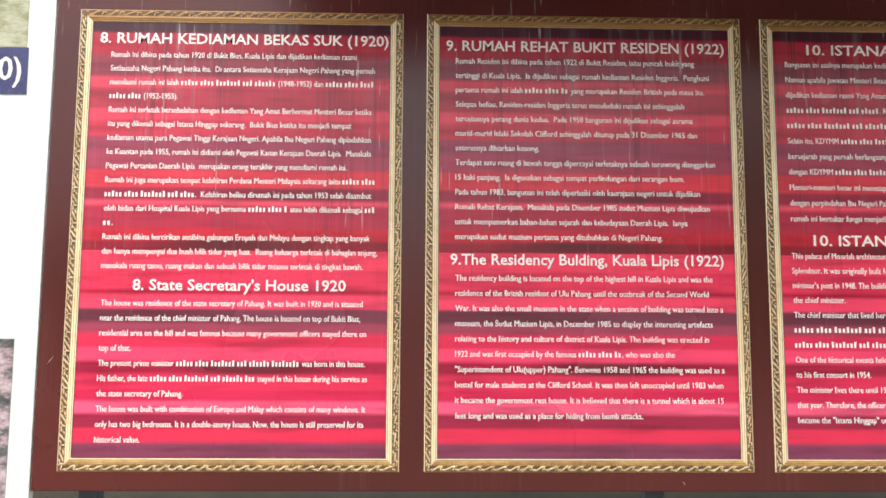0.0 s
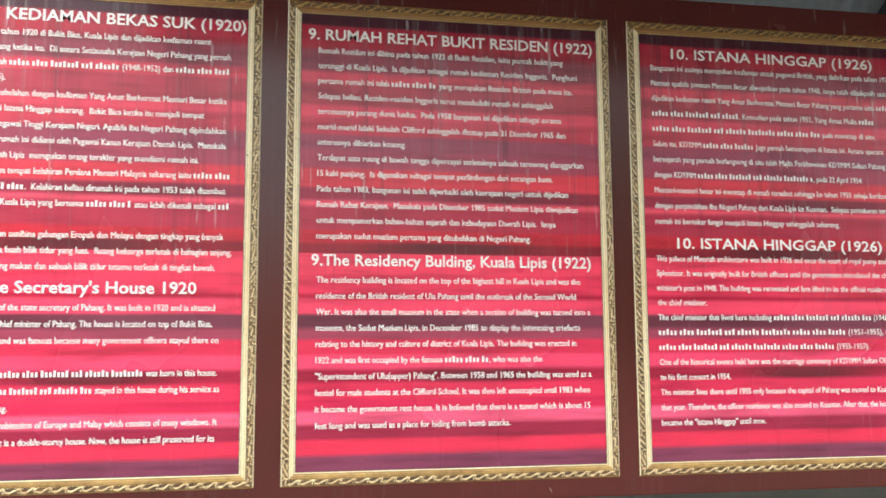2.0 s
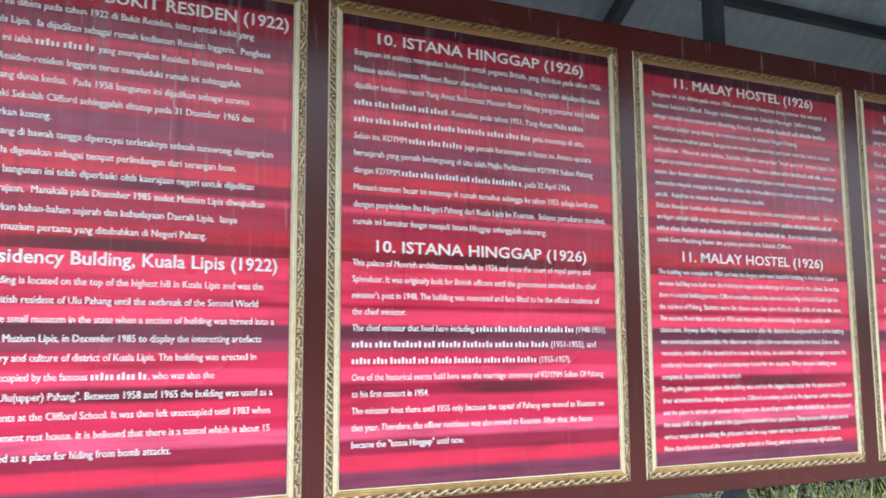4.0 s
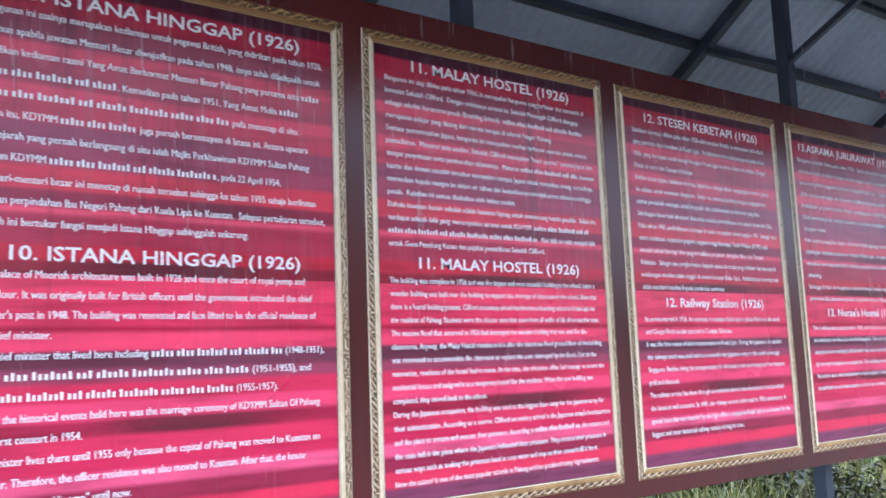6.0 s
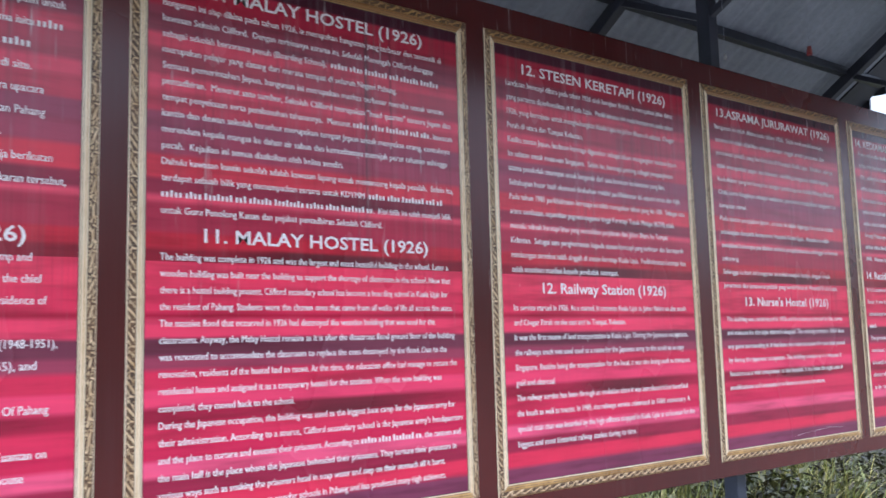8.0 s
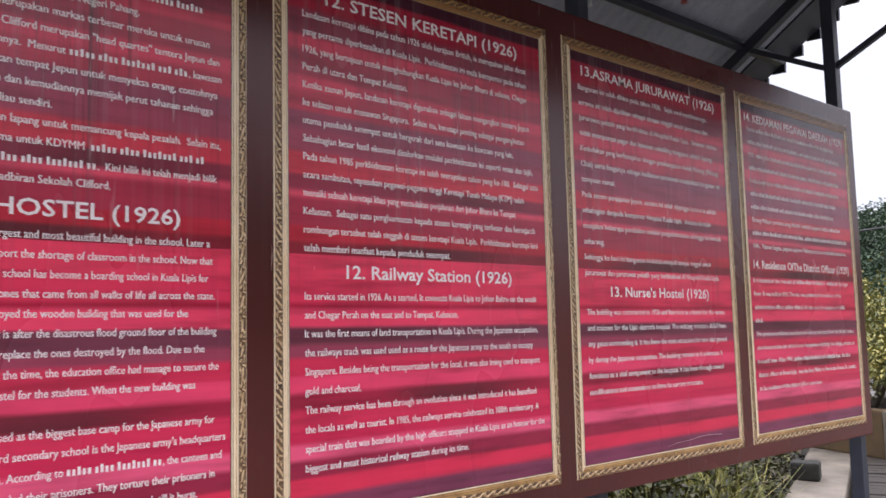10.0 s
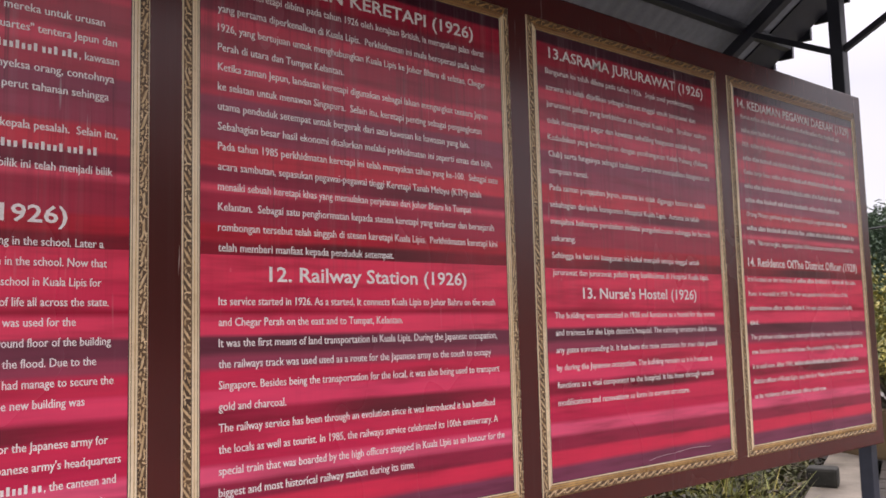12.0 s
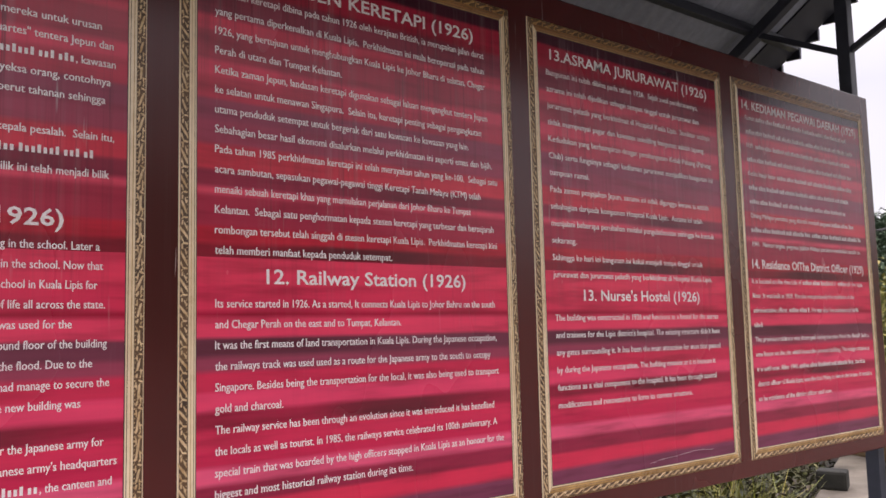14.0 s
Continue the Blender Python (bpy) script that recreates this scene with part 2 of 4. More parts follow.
def maroon_material():
    mat, n, l, b = material("maroon_vinyl", VINYL_ROUGH, 0.0, 0.52)
    big = add_noise(n, l, 1.6, 4)
    col = ramp(n, l, big, [(0.3, lin(70, 21, 19)), (0.7, lin(90, 28, 24))])
    drip = add_noise(n, l, 1.0, 4, (70, 1, 0.9), rough=0.65)
    patch = ramp(n, l, add_noise(n, l, 3.0, 3, (1.6, 1, 0.5)), [(0.46, (0.05, 0.05, 0.05)), (0.66, (1, 1, 1))])
    streak = mix(n, l, 1.0, ramp(n, l, drip, [(0.5, (0, 0, 0)), (0.75, (0.25, 0.25, 0.25))]), patch, "MULTIPLY")
    col = mix(n, l, streak, col, lin(98, 74, 74))
    tc = n.new("ShaderNodeTexCoord")
    sep = n.new("ShaderNodeSeparateXYZ")
    l.new(tc.outputs["Object"], sep.inputs[0])
    up = n.new("ShaderNodeMapRange")
    l.new(sep.outputs["Z"], up.inputs["Value"])
    up.inputs["From Min"].default_value, up.inputs["From Max"].default_value = 2.3, 2.5
    spot = add_noise(n, l, 1.0, 2, (95, 1, 6.0))
    spots = mix(n, l, 1.0, ramp(n, l, spot, [(0.67, (0, 0, 0)), (0.74, (0.4, 0.4, 0.4))]), up.outputs[0], "MULTIPLY")
    col = mix(n, l, spots, col, lin(176, 160, 156))
    l.new(col, b.inputs["Base Color"])
    bump(n, l, b, big, 0.2, 0.01)
    l.new(ramp(n, l, big, [(0.3, (VINYL_ROUGH,) * 3), (0.7, (VINYL_ROUGH + 0.1,) * 3)]), b.inputs["Roughness"])
    return mat


M_PRINT = print_material()
M_MAROON = maroon_material()
M_INK = speckled("white_ink", lin(234, 218, 217), lin(246, 236, 235), 9, VINYL_ROUGH + 0.05, fine=140, relief=0, grain=0.06)
M_CREAM = speckled("pale_gold_print", lin(222, 194, 154), lin(248, 228, 196), 3, 0.32, fine=60, relief=0.05, grain=0.08)
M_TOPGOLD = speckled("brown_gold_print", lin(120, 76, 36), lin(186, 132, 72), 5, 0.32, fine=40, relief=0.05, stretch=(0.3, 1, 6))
M_GOLD = speckled("gold_print", lin(146, 104, 54), lin(204, 160, 96), 16, 0.32, fine=90, relief=0.15)
M_BRONZE = speckled("dark_bronze_print", lin(66, 45, 30), lin(116, 84, 54), 22, 0.36, fine=120, relief=0.2)
M_LEAFGOLD = speckled("highlight_gold_print", lin(192, 154, 108), lin(236, 208, 166), 40, 0.32, fine=160, relief=0.1)
M_LINE = speckled("shadow_line_print", lin(46, 16, 22), lin(70, 26, 30), 12, 0.35, fine=90, relief=0)
M_SCRATCH = speckled("bare_scratch", lin(150, 120, 112), lin(178, 150, 142), 30, 0.5, fine=200, relief=0)
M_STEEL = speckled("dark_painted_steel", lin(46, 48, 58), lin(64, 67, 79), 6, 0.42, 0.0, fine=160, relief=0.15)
M_ROOF = speckled("grey_roofing_sheet", lin(148, 154, 168), lin(174, 180, 194), 2.2, 0.5, 0.0, fine=40, relief=0.15)
M_BACK = speckled("grey_board_back", lin(70, 66, 66), lin(96, 92, 90), 3, 0.6, fine=60)
M_WHITE = speckled("white_board_print", lin(208, 212, 210), lin(222, 225, 223), 2, VINYL_ROUGH, fine=60, relief=0.03, grain=0.03)
M_BLUE = speckled("navy_caption_print", lin(50, 48, 92), lin(64, 62, 108), 6, VINYL_ROUGH, fine=60, relief=0)
M_CONCRETE = speckled("weathered_concrete", lin(76, 70, 61), lin(132, 123, 110), 2.6, 0.85, fine=38, relief=0.7)
M_STONE = speckled("mossy_dark_stone", lin(24, 24, 20), lin(48, 47, 40), 5, 0.9, fine=40, relief=0.8)
M_PLASTER = speckled("yellowed_plaster", lin(70, 55, 34), lin(100, 80, 50), 3, 0.85, fine=50, relief=0.5)
M_PLANK = speckled("grey_weathered_plank", lin(28, 25, 20), lin(58, 51, 43), 4, 0.85, fine=30, relief=0.8, stretch=(1, 10, 10))
M_SOIL = speckled("damp_soil", lin(26, 22, 15), lin(44, 37, 26), 4, 0.95, fine=40, relief=0.9)
M_PAVE = speckled("grey_paving", lin(84, 82, 76), lin(112, 109, 101), 1.3, 0.85, fine=50, relief=0.5)
M_HILL = speckled("wooded_hillside", lin(36, 52, 38), lin(60, 78, 56), 0.25, 0.95, fine=1.4, relief=0)
M_GRASS = leafy("grass_blades", [lin(100, 106, 36), lin(132, 134, 48), lin(74, 84, 32), lin(160, 148, 76)])
M_CROTON = leafy("yellow_green_leaves", [lin(120, 118, 52), lin(158, 150, 72), lin(88, 98, 44), lin(66, 78, 38), lin(180, 170, 98)])
M_FOREST = leafy("forest_leaves", [lin(50, 72, 52), lin(64, 86, 60), lin(82, 102, 74), lin(44, 62, 46)], 0.7)
M_DARKLEAF = leafy("dark_shrub_leaves", [lin(50, 54, 22), lin(76, 80, 32), lin(98, 94, 44), lin(38, 40, 20), lin(62, 50, 30)])
M_BARK = speckled("grey_brown_bark", lin(64, 54, 44), lin(104, 92, 78), 10, 0.9, fine=60, relief=0.8)
M_RED = speckled("red_plastic", lin(112, 48, 46), lin(138, 70, 66), 20, 0.4, fine=90, relief=0)
M_CLEAR = speckled("pale_plastic", lin(150, 150, 152), lin(186, 186, 186), 20, 0.3, fine=90, relief=0)
M_CABLE = speckled("black_cable", lin(22, 22, 24), lin(36, 36, 38), 20, 0.6, fine=90, relief=0)


def photo_material(name, stops):
    mat, n, l, b = material(name, VINYL_ROUGH)
    big = add_noise(n, l, 9, 8, (1, 1, 2.0), rough=0.75)
    l.new(ramp(n, l, big, stops), b.inputs["Base Color"])
    return mat


M_PHOTO_LAWN = photo_material("photo_of_lawn", [(0.3, lin(104, 104, 74)), (0.48, lin(140, 140, 108)), (0.56, lin(168, 164, 140)), (0.7, lin(186, 184, 166))])
M_PHOTO_HOUSE = photo_material("photo_of_garden", [(0.3, lin(44, 44, 44)), (0.45, lin(92, 90, 92)), (0.55, lin(176, 150, 156)), (0.7, lin(206, 206, 214))])

# ---- ground and distance ----
BOARD_Y = 2.30
TOP, LOW, PANEL_Z = 2.545, 1.203, 1.252


def build_ground():
    bm = bmesh.new()
    size, steps = 400.0, 40
    for i in range(steps + 1):
        for j in range(steps + 1):
            u, v = (i / steps * 2 - 1), (j / steps * 2 - 1)
            bm.verts.new((math.copysign(abs(u) ** 3, u) * size, math.copysign(abs(v) ** 3, v) * size, 0))
    bm.verts.ensure_lookup_table()
    for i in range(steps):
        for j in range(steps):
            a = i * (steps + 1) + j
            bm.faces.new([bm.verts[k] for k in (a, a + steps + 1, a + steps + 2, a + 1)])
    tagged(link("ground", bm, M_PAVE), "grey weathered paving under and around the boards", "ground", kind="structure")


build_ground()


def hill_height(a, d):
    """Height of the hills at the angle a, for the share d of their slope."""
    # unseen rise added behind the camera to darken the board's reflections
    hidden_rise = 15.0 * math.exp(-(((a - 5.1) / 0.2) ** 2))
    saddle = math.exp(-(((a - 0.39) / 0.3) ** 2))
    wild = 8.0 + 4.5 * noise.noise(Vector((math.cos(a) * 2.2, math.sin(a) * 2.2, 0.3))) + 2.2 * noise.noise(Vector((math.cos(a) * 9, math.sin(a) * 9, d * 0.05)))
    return (hidden_rise + (1 - saddle) * wild + saddle * (7.2 + 0.8 * math.sin(a * 23))) * d


def build_hills():
    bm = bmesh.new()
    n, rings = 240, [(58, 0.0), (64, 0.45), (72, 0.95), (84, 1.3), (110, 1.5)]
    rows = []
    for r, k in rings:
        row = []
        for i in range(n):
            a = 2 * math.pi * i / n
            z = hill_height(a, k) + (noise.noise(Vector((i * 0.7, r, 0))) * 0.9 if k else -0.3)
            row.append(bm.verts.new((r * math.cos(a), r * math.sin(a), z)))
        rows.append(row)
    for p, q in zip(rows, rows[1:]):
        for i in range(n):
            bm.faces.new((p[i], p[(i + 1) % n], q[(i + 1) % n], q[i]))
    tagged(smooth(link("backdrop", bm, M_HILL)), "dark green wooded hills ringing the place", "hills", kind="structure")


build_hills()


def leaf_quad(bm, p, size, rng, droop=0.3):
    """One pointed leaf of two triangles folded along its rib."""
    yaw, tilt = rng.uniform(0, 2 * math.pi), rng.uniform(-0.5, 1.1)
    d = Vector((math.cos(yaw) * math.cos(tilt), math.sin(yaw) * math.cos(tilt), math.sin(tilt)))
    s = d.cross(Vector((0, 0, 1)))
    s = s.normalized() if s.length > 1e-3 else Vector((1, 0, 0))
    up = s.cross(d) * size * 0.12
    a, t = bm.verts.new(p), bm.verts.new(p + d * size - Vector((0, 0, droop * size * 0.4)))
    l, r = bm.verts.new(p + d * size * 0.5 + s * size * 0.24 + up), bm.verts.new(p + d * size * 0.5 - s * size * 0.24 + up)
    bm.faces.new((a, r, t))
    bm.faces.new((a, t, l))


def build_forest():
    rng = random.Random(5)
    bm = bmesh.new()
    for _ in range(520):
        a = radians(rng.uniform(12, 34))
        r = rng.uniform(59, 92)
        k = float(np.interp(r, (58, 64, 72, 84, 110), (0, 0.45, 0.95, 1.3, 1.5)))
        base = Vector((r * math.cos(a), r * math.sin(a), hill_height(a, k) + 0.6))
        w = rng.uniform(1.0, 2.2)
        for _ in range(110):
            q = Vector((rng.gauss(0, 1), rng.gauss(0, 1), rng.gauss(0, 0.75)))
            q = q.normalized() * rng.uniform(0.55, 1.0) * w
            leaf_quad(bm, base + q, rng.uniform(0.22, 0.5), rng)
    tagged(link("woods", bm, M_FOREST), "dense dark green trees covering the far hillside", "woods", kind="stuff")


build_forest()

# ---- the shelter: posts, gable frame and sheet roof ----
POSTS = (0.67, 2.27, 3.885, 5.60)
POST_Y, RIDGE, SLOPE = 2.370, 3.25, 0.66
NICK = 0.038
HALF = {1: 0.81, -1: 0.915}
ROOF_X0, ROOF_X1 = -0.4, 6.0
shelter = tagged(new("shelter"), "open steel shelter with grey corrugated gable roof over the boards", "shelter")


def roof_z(y):
    return RIDGE - SLOPE * abs(y - POST_Y)


def build_shelter():
    post = box(bmesh.new(), -0.025, 0.025, -0.025, 0.025, 0.0, RIDGE - 0.05, 0.004)
    box(post, -0.08, 0.08, -0.08, 0.08, 0.0, 0.012, 0.003)
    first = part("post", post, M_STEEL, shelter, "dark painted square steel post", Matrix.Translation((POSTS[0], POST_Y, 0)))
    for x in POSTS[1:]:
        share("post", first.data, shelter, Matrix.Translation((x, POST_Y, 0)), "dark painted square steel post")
    rafter, brace = {}, {}
    for side in (1, -1):
        end = HALF[side] * side
        rafter[side] = beam(bmesh.new(), (0, 0, RIDGE - 0.06), (0, end, RIDGE - 0.06 - SLOPE * HALF[side]), 0.045, 0.05)
        brace[side] = beam(bmesh.new(), (0, 0.0, 2.745), (0, 0.42 * side, 2.955), 0.024, 0.024, 0.002)
        data = {}
        for x in POSTS:
            for name, src in (("rafter", rafter), ("brace", brace)):
                m = Matrix.Translation((x, POST_Y, 0))
                if name in data:
                    share(name, data[name], shelter, m)
                else:
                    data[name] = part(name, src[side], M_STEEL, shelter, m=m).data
        for d in (0.06, 0.41, HALF[side] - 0.04):
            y, z = POST_Y + d * side, RIDGE - SLOPE * d - 0.018
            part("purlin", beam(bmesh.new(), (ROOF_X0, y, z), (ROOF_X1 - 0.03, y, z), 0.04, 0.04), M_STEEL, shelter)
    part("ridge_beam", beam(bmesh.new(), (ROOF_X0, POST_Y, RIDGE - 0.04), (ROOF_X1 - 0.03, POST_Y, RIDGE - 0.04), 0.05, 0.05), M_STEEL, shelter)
    # corrugated sheets, each one with two skins
    wide, pitch = (ROOF_X1 - ROOF_X0) / 9, 0.076
    for side in (1, -1):
        bm = bmesh.new()
        steps = int(wide / pitch * 8)
        grid = []
        for skin in (0.0, 0.002):
            rows = []
            for j in range(5):
                row = []
                for i in range(steps + 1):
                    x = (wide + 0.03) * i / steps
                    d = HALF[side] * 1.02 * j / 4
                    z = RIDGE - SLOPE * d + 0.0045 * math.cos(2 * math.pi * x / pitch) + 0.007 + skin
                    row.append(bm.verts.new((x, side * d, z)))
                rows.append(row)
            grid.append(rows)
        for rows in grid:
            for p, q in zip(rows, rows[1:]):
                for i in range(steps):
                    bm.faces.new((p[i], p[i + 1], q[i + 1], q[i]))
        for j in (0, 4):
            for i in range(steps):
                bm.faces.new((grid[0][j][i], grid[0][j][i + 1], grid[1][j][i + 1], grid[1][j][i]))
        mesh, x, k = None, ROOF_X0, 0
        while x < ROOF_X1 - 0.2:
            m = Matrix.Translation((x, POST_Y, 0.003 * (k % 2)))
            if mesh is None:
                mesh = smooth(part("roof_sheet", bm, M_ROOF, shelter, "grey corrugated metal roofing sheet", m)).data
            else:
                share("roof_sheet", mesh, shelter, m, "grey corrugated metal roofing sheet")
            x, k = x + wide, k + 1
    part("ridge_cap", beam(bmesh.new(), (ROOF_X0, POST_Y, RIDGE + 0.045), (ROOF_X1, POST_Y, RIDGE + 0.045), 0.2, 0.012), M_ROOF, shelter)
    # stepped verge trim along the gable end, with a round nick in every step
    step = 0.094
    for side in (1, -1):
        far, top = HALF[side] - 0.02, RIDGE - 0.006
        # dark sheet added under each slope's end, giving the verge its inner shading
        bm = bmesh.new()
        corners = ((5.80, 0.03), (6.024, 0.03), (6.024, far), (5.80, far))
        face = bm.faces.new([bm.verts.new((x, POST_Y + side * d, top - SLOPE * d)) for x, d in corners])
        ext = bmesh.ops.extrude_face_region(bm, geom=[face])["geom"]
        bmesh.ops.translate(bm, verts=[v for v in ext if isinstance(v, bmesh.types.BMVert)], vec=(0, 0, 0.01))
        bmesh.ops.recalc_face_normals(bm, faces=bm.faces[:])
        part("verge_dark_sheet", bm, M_STEEL, shelter, "dark sheet added below the roofing to darken the gable end")
    for x in (ROOF_X1 + 0.035, ROOF_X0 - 0.02):
        for side in (1, -1):
            under, over = [], []
            count = 9 if side == 1 else 10
            for i in range(count):
                d0, d1 = i * step, (i + 1) * step
                z = RIDGE - SLOPE * d1 - 0.02
                under.append((d0 + 0.004 + NICK, z))
                for k in range(6):
                    a = math.pi * (1.0 - k * 0.27)
                    under.append((d1 - 0.004 + NICK + 0.013 * math.cos(a), z + 0.004 + 0.013 * math.sin(a)))
                over.append((d0, RIDGE - SLOPE * d0 + 0.035))
            over.append((count * step + 0.012 + NICK, RIDGE - SLOPE * count * step + 0.035))
            under.append((count * step + 0.012 + NICK, RIDGE - SLOPE * count * step - 0.05))
            bm = bmesh.new()
            face = bm.faces.new([bm.verts.new((x - 0.008, POST_Y + side * d, z)) for d, z in over + under[::-1]])
            ext = bmesh.ops.extrude_face_region(bm, geom=[face])["geom"]
            bmesh.ops.translate(bm, verts=[v for v in ext if isinstance(v, bmesh.types.BMVert)], vec=(0.016, 0, 0))
            bmesh.ops.recalc_face_normals(bm, faces=bm.faces[:])
            part("verge_trim", bm, M_STEEL, shelter, "dark stepped trim along the gable edge")


build_shelter()

# ---- the long board ----


def build_board():
    x0, x1 = -0.935, 5.592
    board = tagged(new("notice_board"), "long dark maroon vinyl covered board on steel posts under the roof", "notice board")
    bm = box(bmesh.new(), x0, x1, BOARD_Y, BOARD_Y + 0.028, LOW, TOP, 0.004)
    part("face_sheet", bm, M_MAROON, board, "dark maroon streaked vinyl sheet")
    for z in (LOW + 0.02, (LOW + TOP) / 2, TOP - 0.05):
        bm = box(bmesh.new(), x0 + 0.02, x1 - 0.02, BOARD_Y + 0.028, BOARD_Y + 0.041, z - 0.02, z + 0.02, 0.003)
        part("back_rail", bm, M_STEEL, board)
    # small scratches in the vinyl
    for xa, za, xb, zb in ((2.804, 1.838, 2.802, 1.776), (-0.894, 1.545, -0.911, 1.521), (0.73, 1.232, 0.738, 1.218)):
        way = (Vector((xb, 0, zb)) - Vector((xa, 0, za))).normalized()
        wide = Vector((way.z, 0, -way.x)) * 0.0009
        mid = [Vector((xa, BOARD_Y - 0.0008, za)), Vector(((xa + xb) / 2 + 0.0006, BOARD_Y - 0.0008, (za + zb) / 2)), Vector((xb, BOARD_Y - 0.0008, zb))]
        bm = bmesh.new()
        ring = [bm.verts.new(p) for p in (mid[0], mid[1] + wide, mid[2], mid[1] - wide)]
        bm.faces.new(ring)
        part("scratch", bm, M_SCRATCH, board, "thin pale scratch in the vinyl")
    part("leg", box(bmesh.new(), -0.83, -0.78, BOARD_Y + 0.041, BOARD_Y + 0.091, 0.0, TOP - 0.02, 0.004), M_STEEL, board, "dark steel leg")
    return board


board = build_board()


def frame_profile(bm, x0, z0, x1, z1, wide, y_out, y_in, mats):
    """A mitred band of four sides (bottom, right, top, left) from depth y_out at its outer edge to y_in at its inner edge."""
    outer = [(x0, z0), (x1, z0), (x1, z1), (x0, z1)]
    inner = [(x0 + wide, z0 + wide), (x1 - wide, z0 + wide), (x1 - wide, z1 - wide), (x0 + wide, z1 - wide)]
    o = [bm.verts.new((x, y_out, z)) for x, z in outer]
    i = [bm.verts.new((x, y_in, z)) for x, z in inner]
    for k in range(4):
        f = bm.faces.new((o[k], o[(k + 1) % 4], i[(k + 1) % 4], i[k]))
        f.material_index = mats[k]


PANEL_W, PANEL_H = 0.864, 1.22
# how far the two upright sides of each frame stand off the even spacing
EDGES = {8: (-0.003, 0.002), 9: (0.012, 0.005), 10: (0.006, 0.005), 11: (0.005, -0.003), 12: (0.004, -0.007), 13: (0.002, -0.002), 14: (0.002, 0.0)}


def leaf_blob(bm, cx, cz, length, wide, turn, y, lift, mat):
    """A small pillow-shaped leaf of the gilt ornament, bent like an S."""
    ring = []
    for k in range(8):
        a = 2 * math.pi * k / 8
        u = math.cos(a) * length / 2
        v = math.sin(a) * wide / 2 + 0.35 * wide * math.sin(2.6 * u / length * 2)
        c, s = math.cos(turn), math.sin(turn)
        ring.append(bm.verts.new((cx + u * c - v * s, y, cz + u * s + v * c)))
    tip = bm.verts.new((cx, y - lift, cz))
    for k in range(8):
        f = bm.faces.new((ring[k], ring[(k + 1) % 8], tip))
        f.material_index = mat


def gilt_frame():
    """Meshes of the gilt frame: the plain mouldings, and the leaf band."""
    w, h = PANEL_W, PANEL_H
    CR, BZ, GO, LN, TG = 0, 1, 2, 3, 4
    bm = bmesh.new()
    b = 0.0
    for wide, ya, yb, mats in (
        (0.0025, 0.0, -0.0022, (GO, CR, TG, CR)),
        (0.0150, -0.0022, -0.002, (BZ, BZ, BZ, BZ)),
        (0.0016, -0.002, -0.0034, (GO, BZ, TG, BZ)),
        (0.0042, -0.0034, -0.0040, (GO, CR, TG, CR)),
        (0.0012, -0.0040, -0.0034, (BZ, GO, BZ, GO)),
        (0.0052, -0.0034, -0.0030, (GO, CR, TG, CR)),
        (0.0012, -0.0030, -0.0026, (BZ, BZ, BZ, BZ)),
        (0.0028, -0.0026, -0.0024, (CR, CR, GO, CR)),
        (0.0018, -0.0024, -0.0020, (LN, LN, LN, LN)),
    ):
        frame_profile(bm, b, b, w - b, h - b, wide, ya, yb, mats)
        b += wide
    carve = bmesh.new()
    rng = random.Random(3)
    mid = 0.0100
    for side in range(4):
        run = h if side in (1, 3) else w
        n = round((run - 0.03) / (0.034 if side == 0 else 0.047))
        for k in range(n):
            s = 0.015 + (run - 0.03) * (k + 0.5) / n
            tr = 1.2 + rng.uniform(-0.2, 0.2)
            grow = rng.uniform(0.7, 1.1)
            bits = [(0.0, 0.0, 0.034, 0.0046, tr, 0.0014), (0.012, 0.0035, 0.016, 0.0026, tr + 0.25, 0.001), (-0.012, -0.0035, 0.016, 0.0026, tr + 0.25, 0.001)]
            bits += [(-0.019, 0.003, 0.010, 0.0045, 0.7, 0.001), (0.019, -0.003, 0.009, 0.004, 2.2, 0.001), (-0.022, -0.0035, 0.005, 0.004, 0.2, 0.001)]
            bits += [(0.010, 0.0052, 0.007, 0.003, 2.3, 0.0008), (-0.010, -0.0052, 0.007, 0.003, 2.3, 0.0008)]
            bits += [(q * 0.0078 - 0.02, 0.0066, 0.0028, 0.0022, 0.0, 0.0006) for q in range(6)]
            for ds, off, ln, wd, t, lift in bits:
                a, d = s + ds + rng.uniform(-0.001, 0.001), off + rng.uniform(-0.0005, 0.0005)
                if side == 0:
                    p = (a, mid + d, math.pi / 2 - t)
                elif side == 1:
                    p = (w - mid - d, a, t)
                elif side == 2:
                    p = (w - a, h - mid - d, math.pi / 2 - t)
                else:
                    p = (mid + d, a, math.pi - t)
                leaf_blob(carve, p[0], p[1], ln * grow, wd * (1.1 - 0.2 * (side == 0)), p[2], -0.0024, lift, 1 if side == 2 else 0)
    mesh = []
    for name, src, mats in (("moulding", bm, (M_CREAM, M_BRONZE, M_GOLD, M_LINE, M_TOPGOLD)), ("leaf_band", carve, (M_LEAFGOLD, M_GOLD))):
        me = bpy.data.meshes.new(name)
        src.normal_update()
        src.to_mesh(me)
        src.free()
        for mat in mats:
            me.materials.append(mat)
        mesh.append(me)
    return mesh


MOULDING, LEAF_BAND = gilt_frame()

# ---- the writing ----

